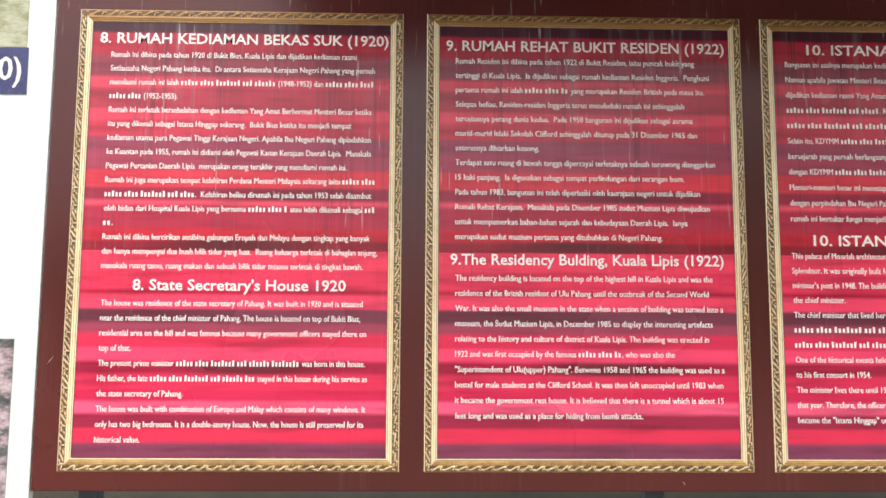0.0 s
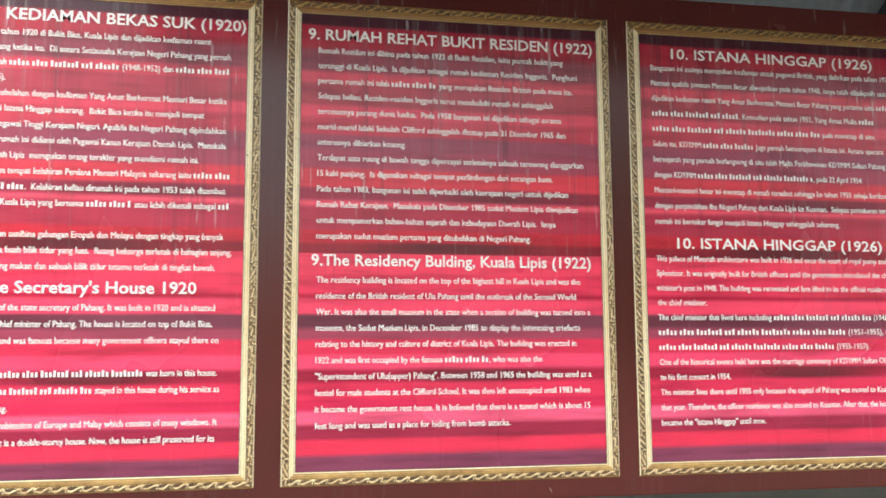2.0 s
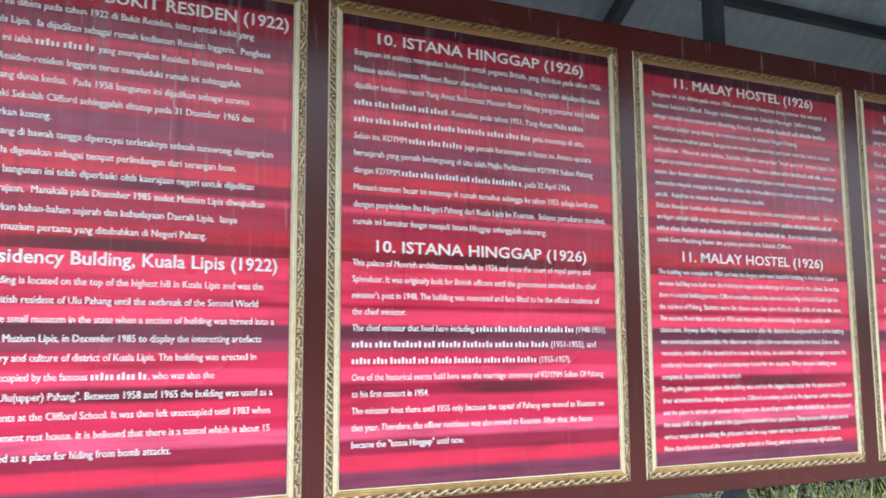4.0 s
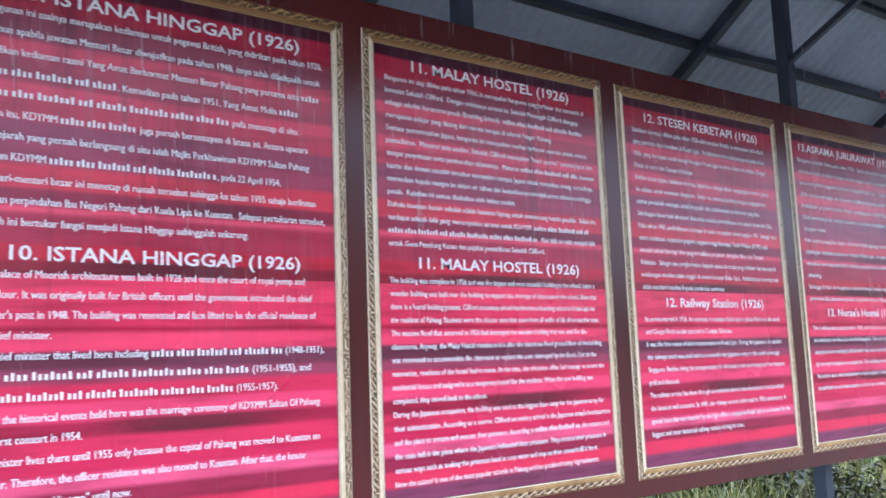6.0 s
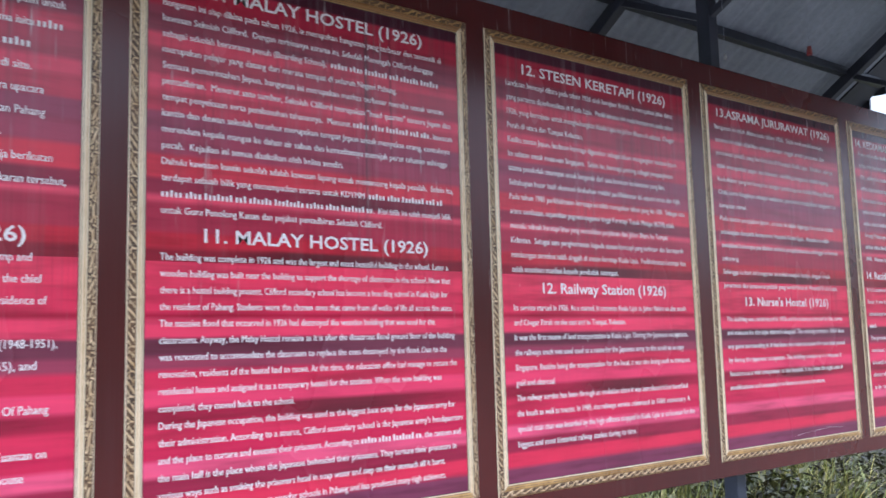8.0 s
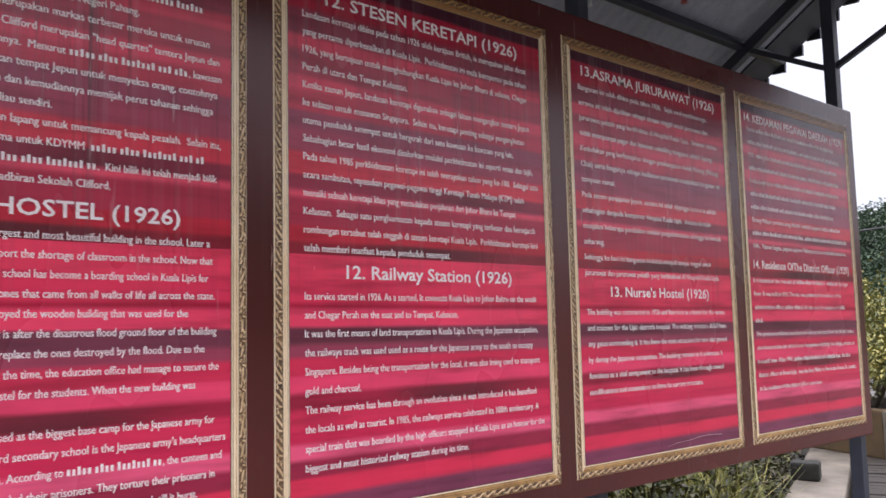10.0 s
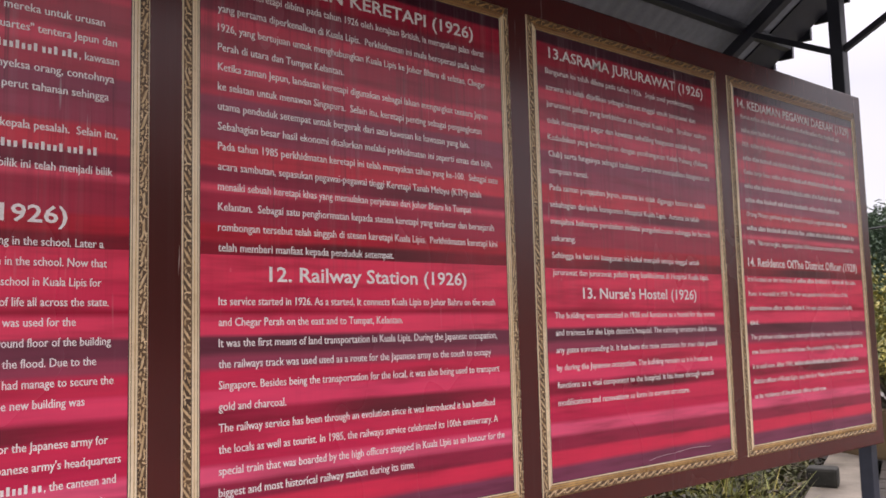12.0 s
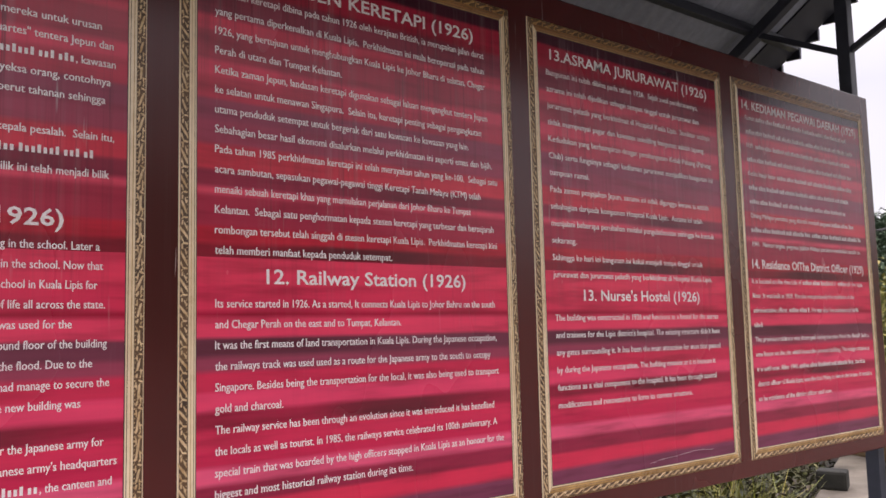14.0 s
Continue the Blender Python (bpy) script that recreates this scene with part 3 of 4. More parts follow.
PANELS = {}
PANELS[8] = dict(
    headings=[('8. RUMAH KEDIAMAN BEKAS SUK (1920)', 0.053, 0.826, 1.142), ("8. State Secretary's House 1920", 0.168, 0.722, 0.478)],
    blocks=[
        (0.084, 1.094, 0.0379, [
            ('Rumah ini dibina pada tahun 1920 di Bukit Bius, Kuala Lipis dan dijadikan kediaman rasmi', 0.656),
            ('Setiausaha Negeri Pahang ketika itu.  Di antara Setiausaha Kerajaan Negeri Pahang yang pernah', 0.706),
            ('mendiami rumah ini ialah {30} (1948-1952) dan {15}', 0.702),
            ('{11} (1952-1955).', 0.181),
            ('Rumah ini terletak bersebelahan dengan kediaman Yang Amat Berhormat Menteri Besar ketika', 0.699),
            ('itu yang dikenali sebagai Istana Hinggap sekarang.  Bukit Bius ketika itu menjadi tempat', 0.645),
            ('kediaman utama para Pegawai Tinggi Kerajaan Negeri. Apabila Ibu Negeri Pahang dipindahkan', 0.698),
            ('ke Kuantan pada 1955, rumah ini didiami oleh Pegawai Kanan Kerajaan Daerah Lipis.  Manakala', 0.699),
            ('Pegawai Pertanian Daerah Lipis  merupakan orang terakhir yang mendiami rumah ini.', 0.635),
            ('Rumah ini juga merupakan tempat kelahiran Perdana Menteri Malaysia sekarang iaitu {10}', 0.709),
            ('{27}.  Kelahiran beliau dirumah ini pada tahun 1953 telah disambut', 0.701),
            ('oleh bidan dari Hospital Kuala Lipis yang bernama {12} atau lebih dikenali sebagai {3}', 0.709),
            ('{2}.', 0.025),
            ('Rumah ini dibina bercirikan senibina gabungan Eropah dan Melayu dengan tingkap yang banyak', 0.699),
            ('dan hanya mempunyai dua buah bilik tidur yang luas.  Ruang keluarga terletak di bahagian anjung,', 0.719),
            ('manakala ruang tamu, ruang makan dan sebuah bilik tidur tetamu terletak di tingkat bawah.', 0.681),
        ]),
        (0.088, 0.428, 0.0388, [
            ('The house was residence of the state secretary of Pahang. It was built in 1920 and is situated', 0.679),
            ('near the residence of the chief minister of Pahang. The house is located on top of Bukit Bius,', 0.673),
            ('residential area on the hill and was famous because many government officers stayed there on', 0.689),
            ('top of that.', 0.082),
            ('The present prime minister {39} was born in this house.', 0.687),
            ('His father, the late {33} stayed in this house during his service as', 0.693),
            ('the state secretary of Pahang.', 0.22),
            ('The house was built with combination of Europe and Malay which consists of many windows. It', 0.69),
            ('only has two big bedrooms. It is a double-storey house. Now, the house is still preserved for its', 0.685),
            ('historical value.', 0.115),
        ]),
    ])
PANELS[9] = dict(
    headings=[('9. RUMAH REHAT BUKIT RESIDEN (1922)', 0.064, 0.823, 1.133), ('9.The Residency Bulding, Kuala Lipis (1922)', 0.078, 0.805, 0.551)],
    blocks=[
        (0.09, 1.088, 0.0399, [
            ('Rumah Residen ini dibina pada tahun 1922 di Bukit Residen, iaitu puncak bukit yang', 0.65),
            ('tertinggi di Kuala Lipis.  Ia dijadikan sebagai rumah kediaman Residen Inggeris.  Penghuni', 0.689),
            ('pertama rumah ini ialah {13} yang merupakan Residen British pada masa itu.', 0.675),
            ('Selepas beliau, Residen-residen Inggeris terus menduduki rumah ini sehinggalah', 0.62),
            ('tercetusnya perang dunia kedua.  Pada 1958 bangunan ini dijadikan sebagai asrama', 0.642),
            ('murid-murid lelaki Sekolah Clifford sehinggalah ditutup pada 31 Disember 1965 dan', 0.653),
            ('seterusnya dibiarkan kosong.', 0.225),
            ('Terdapat satu ruang di bawah tangga dipercayai terletaknya sebuah terowong dianggarkan', 0.7),
            ('15 kaki panjang.  Ia digunakan sebagai tempat perlindungan dari serangan bom.', 0.615),
            ('Pada tahun 1983, bangunan ini telah diperbaiki oleh kaerajaan negeri untuk dijadikan', 0.657),
            ('Rumah Rehat Kerajaan.  Manakala pada Disember 1985 sudut Muzium Lipis diwujudkan', 0.682),
            ('untuk mempamerkan bahan-bahan sejarah dan kebudayaan Daerah Lipis.  Ianya', 0.621),
            ('merupakan sudut muzium pertama yang ditubuhkan di Negeri Pahang.', 0.553),
        ]),
        (0.091, 0.499, 0.0397, [
            ('The residency building is located on the top of the highest hill in Kuala Lipis and was the', 0.683),
            ('residence of the British resident of Ulu Pahang until the outbreak of the Second World', 0.671),
            ('War. It was also the small museum in the state when a section of building was turned into a', 0.709),
            ('museum, the Sudut Muzium Lipis, in December 1985 to display the interesting artefacts', 0.68),
            ('relating to the history and culture of district of Kuala Lipis. The building was erected in', 0.669),
            ('1922 and was first occupied by the famous {13}, who was also the', 0.577),
            ('"Superintendent of Ulu(upper) Pahang". Between 1958 and 1965 the building was used as a', 0.708),
            ('hostel for male students at the Clifford School. It was then left unoccupied until 1983 when', 0.703),
            ('it became the government rest house. It is believed that there is a tunnel which is about 15', 0.703),
            ('feet long and was used as a place for hiding from bomb attacks.', 0.49),
        ]),
    ])
PANELS[10] = dict(
    headings=[('10. ISTANA HINGGAP (1926)', 0.133, 0.748, 1.134), ('10. ISTANA HINGGAP (1926)', 0.131, 0.743, 0.608)],
    blocks=[
        (0.072, 1.09, 0.0425, [
            ('Bangunan ini asalnya merupakan kediaman untuk pegawai British, yang didirikan pada tahun 1926.', 0.737),
            ('Namun apabila jawatan Menteri Besar diwujudkan pada tahun 1948, ianya telah dibaikpulih untuk', 0.731),
            ('dijadikan kediaman rasmi Yang Amat Berhormat Menteri Besar Pahang yang pertama iaitu {5}', 0.725),
            ('{28}. Kemudian pada tahun 1951, Yang Amat Mulia {6}', 0.669),
            ('{53} pula menetap di situ.', 0.673),
            ('Selain itu, KDYMM {17} juga pernah bersemayam di Istana ini. Antara upacara', 0.695),
            ('bersejarah yang pernah berlangsung di situ ialah Majlis Perkhawinan KDYMM Sultan Pahang', 0.698),
            ('dengan KDYMM {40}, pada 22 April 1954.', 0.624),
            ('Menteri-menteri besar ini menetap di rumah tersebut sehingga ke tahun 1955 sahaja berikutan', 0.713),
            ('dengan perpindahan Ibu Negeri Pahang dari Kuala Lipis ke Kuantan.  Selepas pertukaran tersebut,', 0.737),
            ('rumah ini bertukar fungsi menjadi Istana Hinggap sehinggalah sekarang.', 0.544),
        ]),
        (0.07, 0.564, 0.0392, [
            ('This palace of Moorish architecture was built in 1926 and once the court of royal pomp and', 0.684),
            ('Splendour. It was originally built for British officers until the government introduced the chief', 0.702),
            ("minister's post in 1948. The building was renovated and face lifted to be the official residence of", 0.711),
            ('the chief minister.', 0.14),
            ('The chief minister that lived here including {33} (1948-1951),', 0.73),
            ('{55} (1951-1955), and', 0.696),
            ('{56} (1955-1957).', 0.614),
            ('One of the historical events held here was the marriage ceremony of KDYMM Sultan Of Pahang', 0.718),
            ('to his first consort in 1954.', 0.199),
            ('The minister lives there until 1955 only because the capital of Pahang was moved to Kuantan on', 0.716),
            ('that year. Therefore, the officer residence was also moved to Kuantan. After that, the house', 0.679),
            ('became the "Istana Hinggap" until now.', 0.295),
        ]),
    ])
PANELS[11] = dict(
    headings=[('11. MALAY HOSTEL (1926)', 0.154, 0.718, 1.142), ('11. MALAY HOSTEL (1926)', 0.159, 0.722, 0.623)],
    blocks=[
        (0.07, 1.099, 0.0331, [
            ('Bangunan ini siap dibina pada tahun 1926, ia merupakan bangunan yang terbesar dan tercantik di', 0.707),
            ('kawasan Sekolah Clifford.  Dengan terbinanya asrama ini, Sekolah Menengah Clifford dianggap', 0.681),
            ('sebagai sekolah berasrama penuh (Boarding School).  {36}', 0.694),
            ('merupakan pelajar yang datang dari merata tempat di seluruh Negeri Pahang.', 0.57),
            ('Semasa pemerintahan Jepun, bangunan ini merupakan markas terbesar mereka untuk urusan', 0.71),
            ('pentadbiran.  Menurut satu sumber, Sekolah Clifford merupakan "head quartes" tentera Jepun dan', 0.731),
            ('tempat penyeksaan serta pembunuhan tahanannya.  Menurut {26}, kawasan', 0.735),
            ('kantin dan dewan sekolah tersebut merupakan tempat Jepun untuk menyeksa orang, contohnya', 0.727),
            ('merendam kepala mangsa ke dalam air sabun dan kemudiannya memijak perut tahanan sehingga', 0.718),
            ('pecah.  Kejadian ini semua disaksikan oleh beliau sendiri.', 0.419),
            ('Dahulu kawasan kantin sekolah adalah kawasan lapang untuk memancung kepala pesalah.  Selain itu,', 0.734),
            ('terdapat sebuah bilik yang menempatkan asrama untuk KDYMM  {25}', 0.698),
            ('{60}.  Kini bilik ini telah menjadi bilik', 0.726),
            ('untuk Guru Penolong Kanan dan pejabat pentadbiran Sekolah Clifford.', 0.521),
        ]),
        (0.069, 0.575, 0.0331, [
            ('The building was complete in 1926 and was the largest and most beautiful building in the school. Later a', 0.713),
            ('wooden building was built near the building to support the shortage of classroom in the school. Now that', 0.719),
            ('there is a hostel building present, Clifford secondary school has become a boarding school in Kuala Lipis for', 0.71),
            ('the resident of Pahang. Students were the chosen ones that came from all walks of life all across the state.', 0.723),
            ('The massive flood that occurred in 1926 had destroyed the wooden building that was used for the', 0.669),
            ('classrooms. Anyway, the Malay Hostel remains as it is after the disastrous flood ground floor of the building', 0.727),
            ('was renovated to accommodate the classroom to replace the ones destroyed by the flood. Due to the', 0.703),
            ('renovation, residents of the hostel had to move. At the time, the education office had manage to secure the', 0.732),
            ('residential house and assigned it as a temporary hostel for the students. When the new building was', 0.685),
            ('completed, they moved back to the school.', 0.291),
            ('During the Japanese occupation, the building was used as the biggest base camp for the Japanese army for', 0.724),
            ("their administration. According to a source, Clifford secondary school is the Japanese army's headquarters", 0.746),
            ('and the place to torture and execute their prisoners. According to {21}, the canteen and', 0.738),
            ('the main hall is the place where the Japanese beheaded their prisoners. They torture their prisoners in', 0.724),
            ('various ways such as soaking the prisoners head in soap water and step on their stomach till it burst.', 0.689),
            ('Now the school is one of the most popular schools in Pahang and has produced many high achievers.', 0.691),
        ]),
    ])
PANELS[12] = dict(
    headings=[('12. STESEN KERETAPI (1926)', 0.133, 0.735, 1.129), ('12. Railway Station (1926)', 0.181, 0.691, 0.533)],
    blocks=[
        (0.074, 1.082, 0.0387, [
            ('Landasan keretapi dibina pada tahun 1926 oleh kerajaan British, ia merupakan jalan darat', 0.694),
            ('yang pertama diperkenalkan di Kuala Lipis.  Perkhidmatan ini mula beroperasi pada tahun', 0.693),
            ('1926, yang bertujuan untuk menghubungkan Kuala Lipis ke Johor Bharu di selatan, Chegar', 0.695),
            ('Perah di utara dan Tumpat Kelantan.', 0.286),
            ('Ketika zaman Jepun, landasan keretapi digunakan sebagai laluan mengangkut tentera Jepun', 0.7),
            ('ke selatan untuk menawan Singapura.  Selain itu, keretapi penting sebagai pengangkutan', 0.679),
            ('utama penduduk setempat untuk bergerak dari satu kawasan ke kawasan yang lain.', 0.638),
            ('Sebahagian besar hasil ekonomi disalurkan melalui perkhidmatan ini seperti emas dan bijih.', 0.71),
            ('Pada tahun 1985 perkhidmatan keretapi ini telah merayakan tahun yang ke-100.  Sebagai satu', 0.726),
            ('acara sambutan, sepasukan pegawai-pegawai tinggi Keretapi Tanah Melayu (KTM) telah', 0.671),
            ('menaiki sebuah keretapi khas yang memulakan perjalanan dari Johor Bharu ke Tumpat', 0.639),
            ('Kelantan.  Sebagai satu penghormatan kepada stesen keretapi yang terbesar dan bersejarah', 0.71),
            ('rombongan tersebut telah singgah di stesen keretapi Kuala Lipis.  Perkhidmatan keretapi kini', 0.719),
            ('telah memberi manfaat kepada penduduk setempat.', 0.409),
        ]),
        (0.075, 0.478, 0.0389, [
            ('Its service started in 1926. As a started, It connects Kuala Lipis to Johor Bahru on the south', 0.705),
            ('and Chegar Perah on the east and to Tumpat, Kelantan.', 0.429),
            ('It was the first means of land transportation in Kuala Lipis. During the Japanese occupation,', 0.708),
            ('the railways track was used used as a route for the Japanese army to the south to occupy', 0.687),
            ('Singapore. Besides being the transportation for the local, it was also being used to transport', 0.712),
            ('gold and charcoal.', 0.141),
            ('The railway service has been through an evolution since it was introduced it has benefited', 0.694),
            ('the locals as well as tourist. In 1985, the railways service celebrated its 100th anniversary. A', 0.702),
            ('special train that was boarded by the high officers stopped in Kuala Lipis as an honour for the', 0.722),
            ('biggest and most historical railway station during its time.', 0.453),
        ]),
    ])
PANELS[13] = dict(
    headings=[('13.ASRAMA JURURAWAT (1926)', 0.081, 0.779, 1.134), ("13. Nurse's Hostel (1926)", 0.178, 0.688, 0.505)],
    blocks=[
        (0.066, 1.082, 0.0439, [
            ('Bangunan ini telah dibina pada tahun 1926.  Sejak awal pembinaannya,', 0.663),
            ('asrama ini telah dijadikan sebagai tempat tinggal untuk jururawat dan', 0.665),
            ('jururawat pelatih yang berkhidmat di Hospital Kuala Lipis.  Struktur asalnya', 0.719),
            ('tidak mempunyai pagar dan kawasan sekeliling bangunan adalah lapang.', 0.686),
            ('Kedudukan yang berhampiran dengan pembangunan Kelab Pahang (Pahang', 0.717),
            ('Club) serta fungsinya sebagai kediaman jururawat menjadikan bangunan ini', 0.722),
            ('tumpuan ramai.', 0.152),
            ('Pada zaman penjajahan Jepun, asrama ini tidak diganggu kerana ia adalah', 0.693),
            ('sebahagian daripada komponen Hospital Kuala Lipis.  Asrama ini telah', 0.656),
            ('menjalani beberapa perubahan melalui pengubahsuaian sehingga ke bentuk', 0.714),
            ('sekarang.', 0.092),
            ('Sehingga ke hari ini bangunan ini kekal menjadi tempa tinggal untuk', 0.647),
            ('jururawat dan jururawat pelatih yang berkhidmat di Hospital Kuala Lipis.', 0.691),
        ]),
        (0.068, 0.445, 0.0438, [
            ('The building was constructed in 1926 and functions as a hostel for the nurses', 0.71),
            ("and trainees for the Lipis district's hospital. The existing structure didn't have", 0.715),
            ('any gates surrounding it. It has been the main attraction for men that passed', 0.714),
            ('by during the Japanese occupation. The building remains as it is because it', 0.684),
            ('functions as a vital component to the hospital. It has been through several', 0.686),
            ('modifications and renovations to form its current structure.', 0.561),
        ]),
    ])
PANELS[14] = dict(
    headings=[('14. KEDIAMAN PEGAWAI DAERAH (1929)', 0.058, 0.831, 1.137), ('14. Residence OfThe District Officer (1929)', 0.066, 0.818, 0.614)],
    blocks=[
        (0.073, 1.093, 0.0463, [
            ('Rumah {62}', 0.673),
            ('{74}', 0.719),
            ('1929.  {66}', 0.691),
            ('{72}', 0.697),
            ('Ketika banjir besar {50}', 0.691),
            ('{68}', 0.662),
            ('{60}', 0.634),
            ('Orang Melayu pertama yang dilantik menjadi pegawai {14}', 0.688),
            ('{33}. {32}', 0.738),
            ('1941.  Namun begitu, pegawai jajahan Melayu pertama menduduki rumah itu', 0.727),
        ]),
        (0.058, 0.556, 0.0466, [
            ('It is located on the riverside of {20} {8} the Lipis', 0.742),
            ('River. It was built in 1929. The site was previously the residence of the', 0.674),
            ('administrative officer, {12}. He was also the assistance of {4}', 0.698),
            ('{8}.', 0.05),
            ('The previous residence was destroyed during the mass flood the British built a', 0.767),
            ('new house on the site which house the previous building. The design remains as', 0.765),
            ('it is until now. After 1941, {33}, the first', 0.723),
            ('district officer of Kuala Lipis, was the first Malay to live in the house. It remains', 0.768),
            ('to be residence of the district officer until now.', 0.465),
        ]),
    ])

SPACE = 0.28


def text_meshes(strings, weight=0.0):
    """Flat meshes of the given strings, of size 1, by the built-in font, thickened by the weight."""
    made = {}
    for s in strings:
        cu = bpy.data.curves.new("txt", "FONT")
        cu.body = s
        cu.size, cu.resolution_u, cu.offset = 1.0, 2, weight
        cu.fill_mode = "FRONT"
        made[s] = new("txt", cu)
    bpy.context.view_layer.update()
    dg = bpy.context.evaluated_depsgraph_get()
    out = {}
    for s, ob in made.items():
        me = ob.evaluated_get(dg).to_mesh()
        co = np.empty(len(me.vertices) * 3, np.float32)
        me.vertices.foreach_get("co", co)
        out[s] = (co.reshape(-1, 3)[:, :2].copy(), [tuple(p.vertices) for p in me.polygons])
    for ob in made.values():
        cu = ob.data
        bpy.data.objects.remove(ob)
        bpy.data.curves.remove(cu)
    return out


def pieces(line):
    """Splits a line into runs of words and plain bars ({n}: a bar as long as n letters)."""
    out = []
    for k, chunk in enumerate(line.replace("}", "{").split("{")):
        if chunk:
            out.append(int(chunk) if k % 2 else chunk)
    return out


def line_mesh(name, line, width, size, glyphs, layers=((0.0, 0.0), (0.034, 0.00012))):
    """The mesh of one line: letters and bars, from x = 0 to width, centred on z = 0."""
    verts, faces, x = [], [], 0.0
    for run in pieces(line):
        if isinstance(run, int):
            cells = [5, 4, 7, 3, 6, 8]
            k, left = 0, run
            while left > 0:
                n = min(cells[k % 6], left)
                b = x + n * 0.52 - 0.06
                for q in range(n):
                    a, low, high = x + q * 0.52, 0.0, (0.5, 0.5, 0.68)[(q + k) % 3]
                    base = len(verts)
                    verts += [(a, low, 0.0), (a + 0.3, low, 0.0), (a + 0.3, high, 0.0), (a, high, 0.0)]
                    faces.append((base, base + 1, base + 2, base + 3))
                x = b + SPACE
                left, k = left - n - 1, k + 1
            x = x - SPACE + 0.06
        else:
            x += SPACE * (len(run) - len(run.lstrip()))
            if run.strip():
                co, polys = glyphs[run.strip()]
                lo = co[:, 0].min()
                for shift, deep in layers:
                    base = len(verts)
                    verts += [(float(p[0] - lo + x + shift), float(p[1]), deep) for p in co]
                    faces += [tuple(i + base for i in p) for p in polys]
                x += 0.034
                x += float(co[:, 0].max() - lo) + 0.06
            x += SPACE * (len(run) - len(run.rstrip()))
    total = max(p[0] for p in verts)
    sx = width / total
    me = bpy.data.meshes.new(name)
    me.from_pydata([(p[0] * sx, p[2], (p[1] - 0.26) * size) for p in verts], [], faces)
    me.materials.append(M_INK)
    return me


def build_panels():
    strings = set()
    for p in PANELS.values():
        for block in p["blocks"]:
            for line, _ in block[3]:
                strings |= {r.strip() for r in pieces(line) if not isinstance(r, int) and r.strip()}
    glyphs = text_meshes(sorted(strings))
    bold = text_meshes(sorted({h[0] for p in PANELS.values() for h in p["headings"]}), 0.016)
    for number, p in PANELS.items():
        fit = 0.967 if number == 14 else 1.0
        x0 = 0.05 + 0.918 * (number - 9)
        bm = box(bmesh.new(), 0.03, PANEL_W - 0.03, -0.0015, 0.0, 0.03, PANEL_H - 0.03)
        what = {8: "a secretary's house", 9: "the residency", 10: "a royal palace", 11: "a school hostel", 12: "the railway station", 13: "a nurses' hostel", 14: "a district officer's house"}[number]
        panel = tagged(new("info_panel"), "red striped printed panel with white text about " + what, "info panel", "info panels on the board")
        panel.matrix_basis = Matrix.Translation((x0, BOARD_Y - 0.0005, PANEL_Z)) @ Matrix.Diagonal((1.035 if number == 14 else 1.0, 1, 1, 1))
        near, far = EDGES[number]
        fitted = Matrix.Translation((near, 0, 0)) @ Matrix.Diagonal(((PANEL_W + far - near) / PANEL_W, 1, 1, 1))
        part("print_sheet", bm, M_PRINT, panel, "red and mauve striped vinyl print", fitted)
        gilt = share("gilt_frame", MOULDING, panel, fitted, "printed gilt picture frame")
        share("leaf_band", LEAF_BAND, gilt, Matrix(), "gold leaf scroll ornament")
        if number == 13:
            bm = bmesh.new()
            prev = None
            for k in range(25):
                t = k / 24
                c = Vector((0.42 + 0.3 * t, -0.0026, 0.046 + 0.011 * math.sin(t * 2.4) + 0.004 * t + 0.0015 * math.sin(t * 11)))
                pair = (bm.verts.new(c - Vector((0, 0, 0.00028))), bm.verts.new(c + Vector((0, 0, 0.00028))))
                if prev:
                    bm.faces.new((prev[0], pair[0], pair[1], prev[1]))
                prev = pair
            part("crease", bm, M_INK, panel, "thin pale crease in the vinyl")
        for text, xa, xb, z in p["headings"]:
            share("heading", line_mesh("heading", text, (xb - xa) * fit, 0.0405, bold, ((0.0, 0.0),)), panel, Matrix.Translation((xa * fit, -0.0024, z - 0.004)), "bold white heading")
        for left, z, pitch, rows in p["blocks"]:
            size = 0.0225 if number != 11 else 0.0205
            for k, (line, width) in enumerate(rows):
                share("text_line", line_mesh("text_line", line, width * fit, size, glyphs), panel, Matrix.Translation((left * fit, -0.0024, z - k * pitch)))


build_panels()

# ---- the white picture board beside it ----


def build_picture_board():
    wb = tagged(new("picture_board"), "white printed board with photographs and a navy caption", "picture board")
    part("face_sheet", box(bmesh.new(), -2.35, -0.940, BOARD_Y + 0.004, BOARD_Y + 0.03, 0.95, 2.7, 0.003), M_WHITE, wb, "white vinyl sheet")
    part("photograph", box(bmesh.new(), -2.1, -1.012, BOARD_Y + 0.002, BOARD_Y + 0.004, 2.366, 2.66), M_PHOTO_LAWN, wb, "colour photograph of a lawn")
    cap = part("caption", box(bmesh.new(), -2.1, -1.006, BOARD_Y + 0.002, BOARD_Y + 0.004, 2.235, 2.364), M_BLUE, wb, "navy caption strip with white lettering")
    part("photograph", box(bmesh.new(), -2.1, -0.999, BOARD_Y + 0.002, BOARD_Y + 0.004, 1.02, 1.587), M_PHOTO_HOUSE, wb, "colour photograph of a flowering garden")
    me = line_mesh("lettering", "0)", 0.062, 0.092, text_meshes(["0)"]))
    share("lettering", me, cap, Matrix.Translation((-1.083, BOARD_Y + 0.0005, 2.298)), "white lettering")


build_picture_board()

# ---- the bank behind: ledge, blocks, planter, plants ----
LEDGE = 0.6


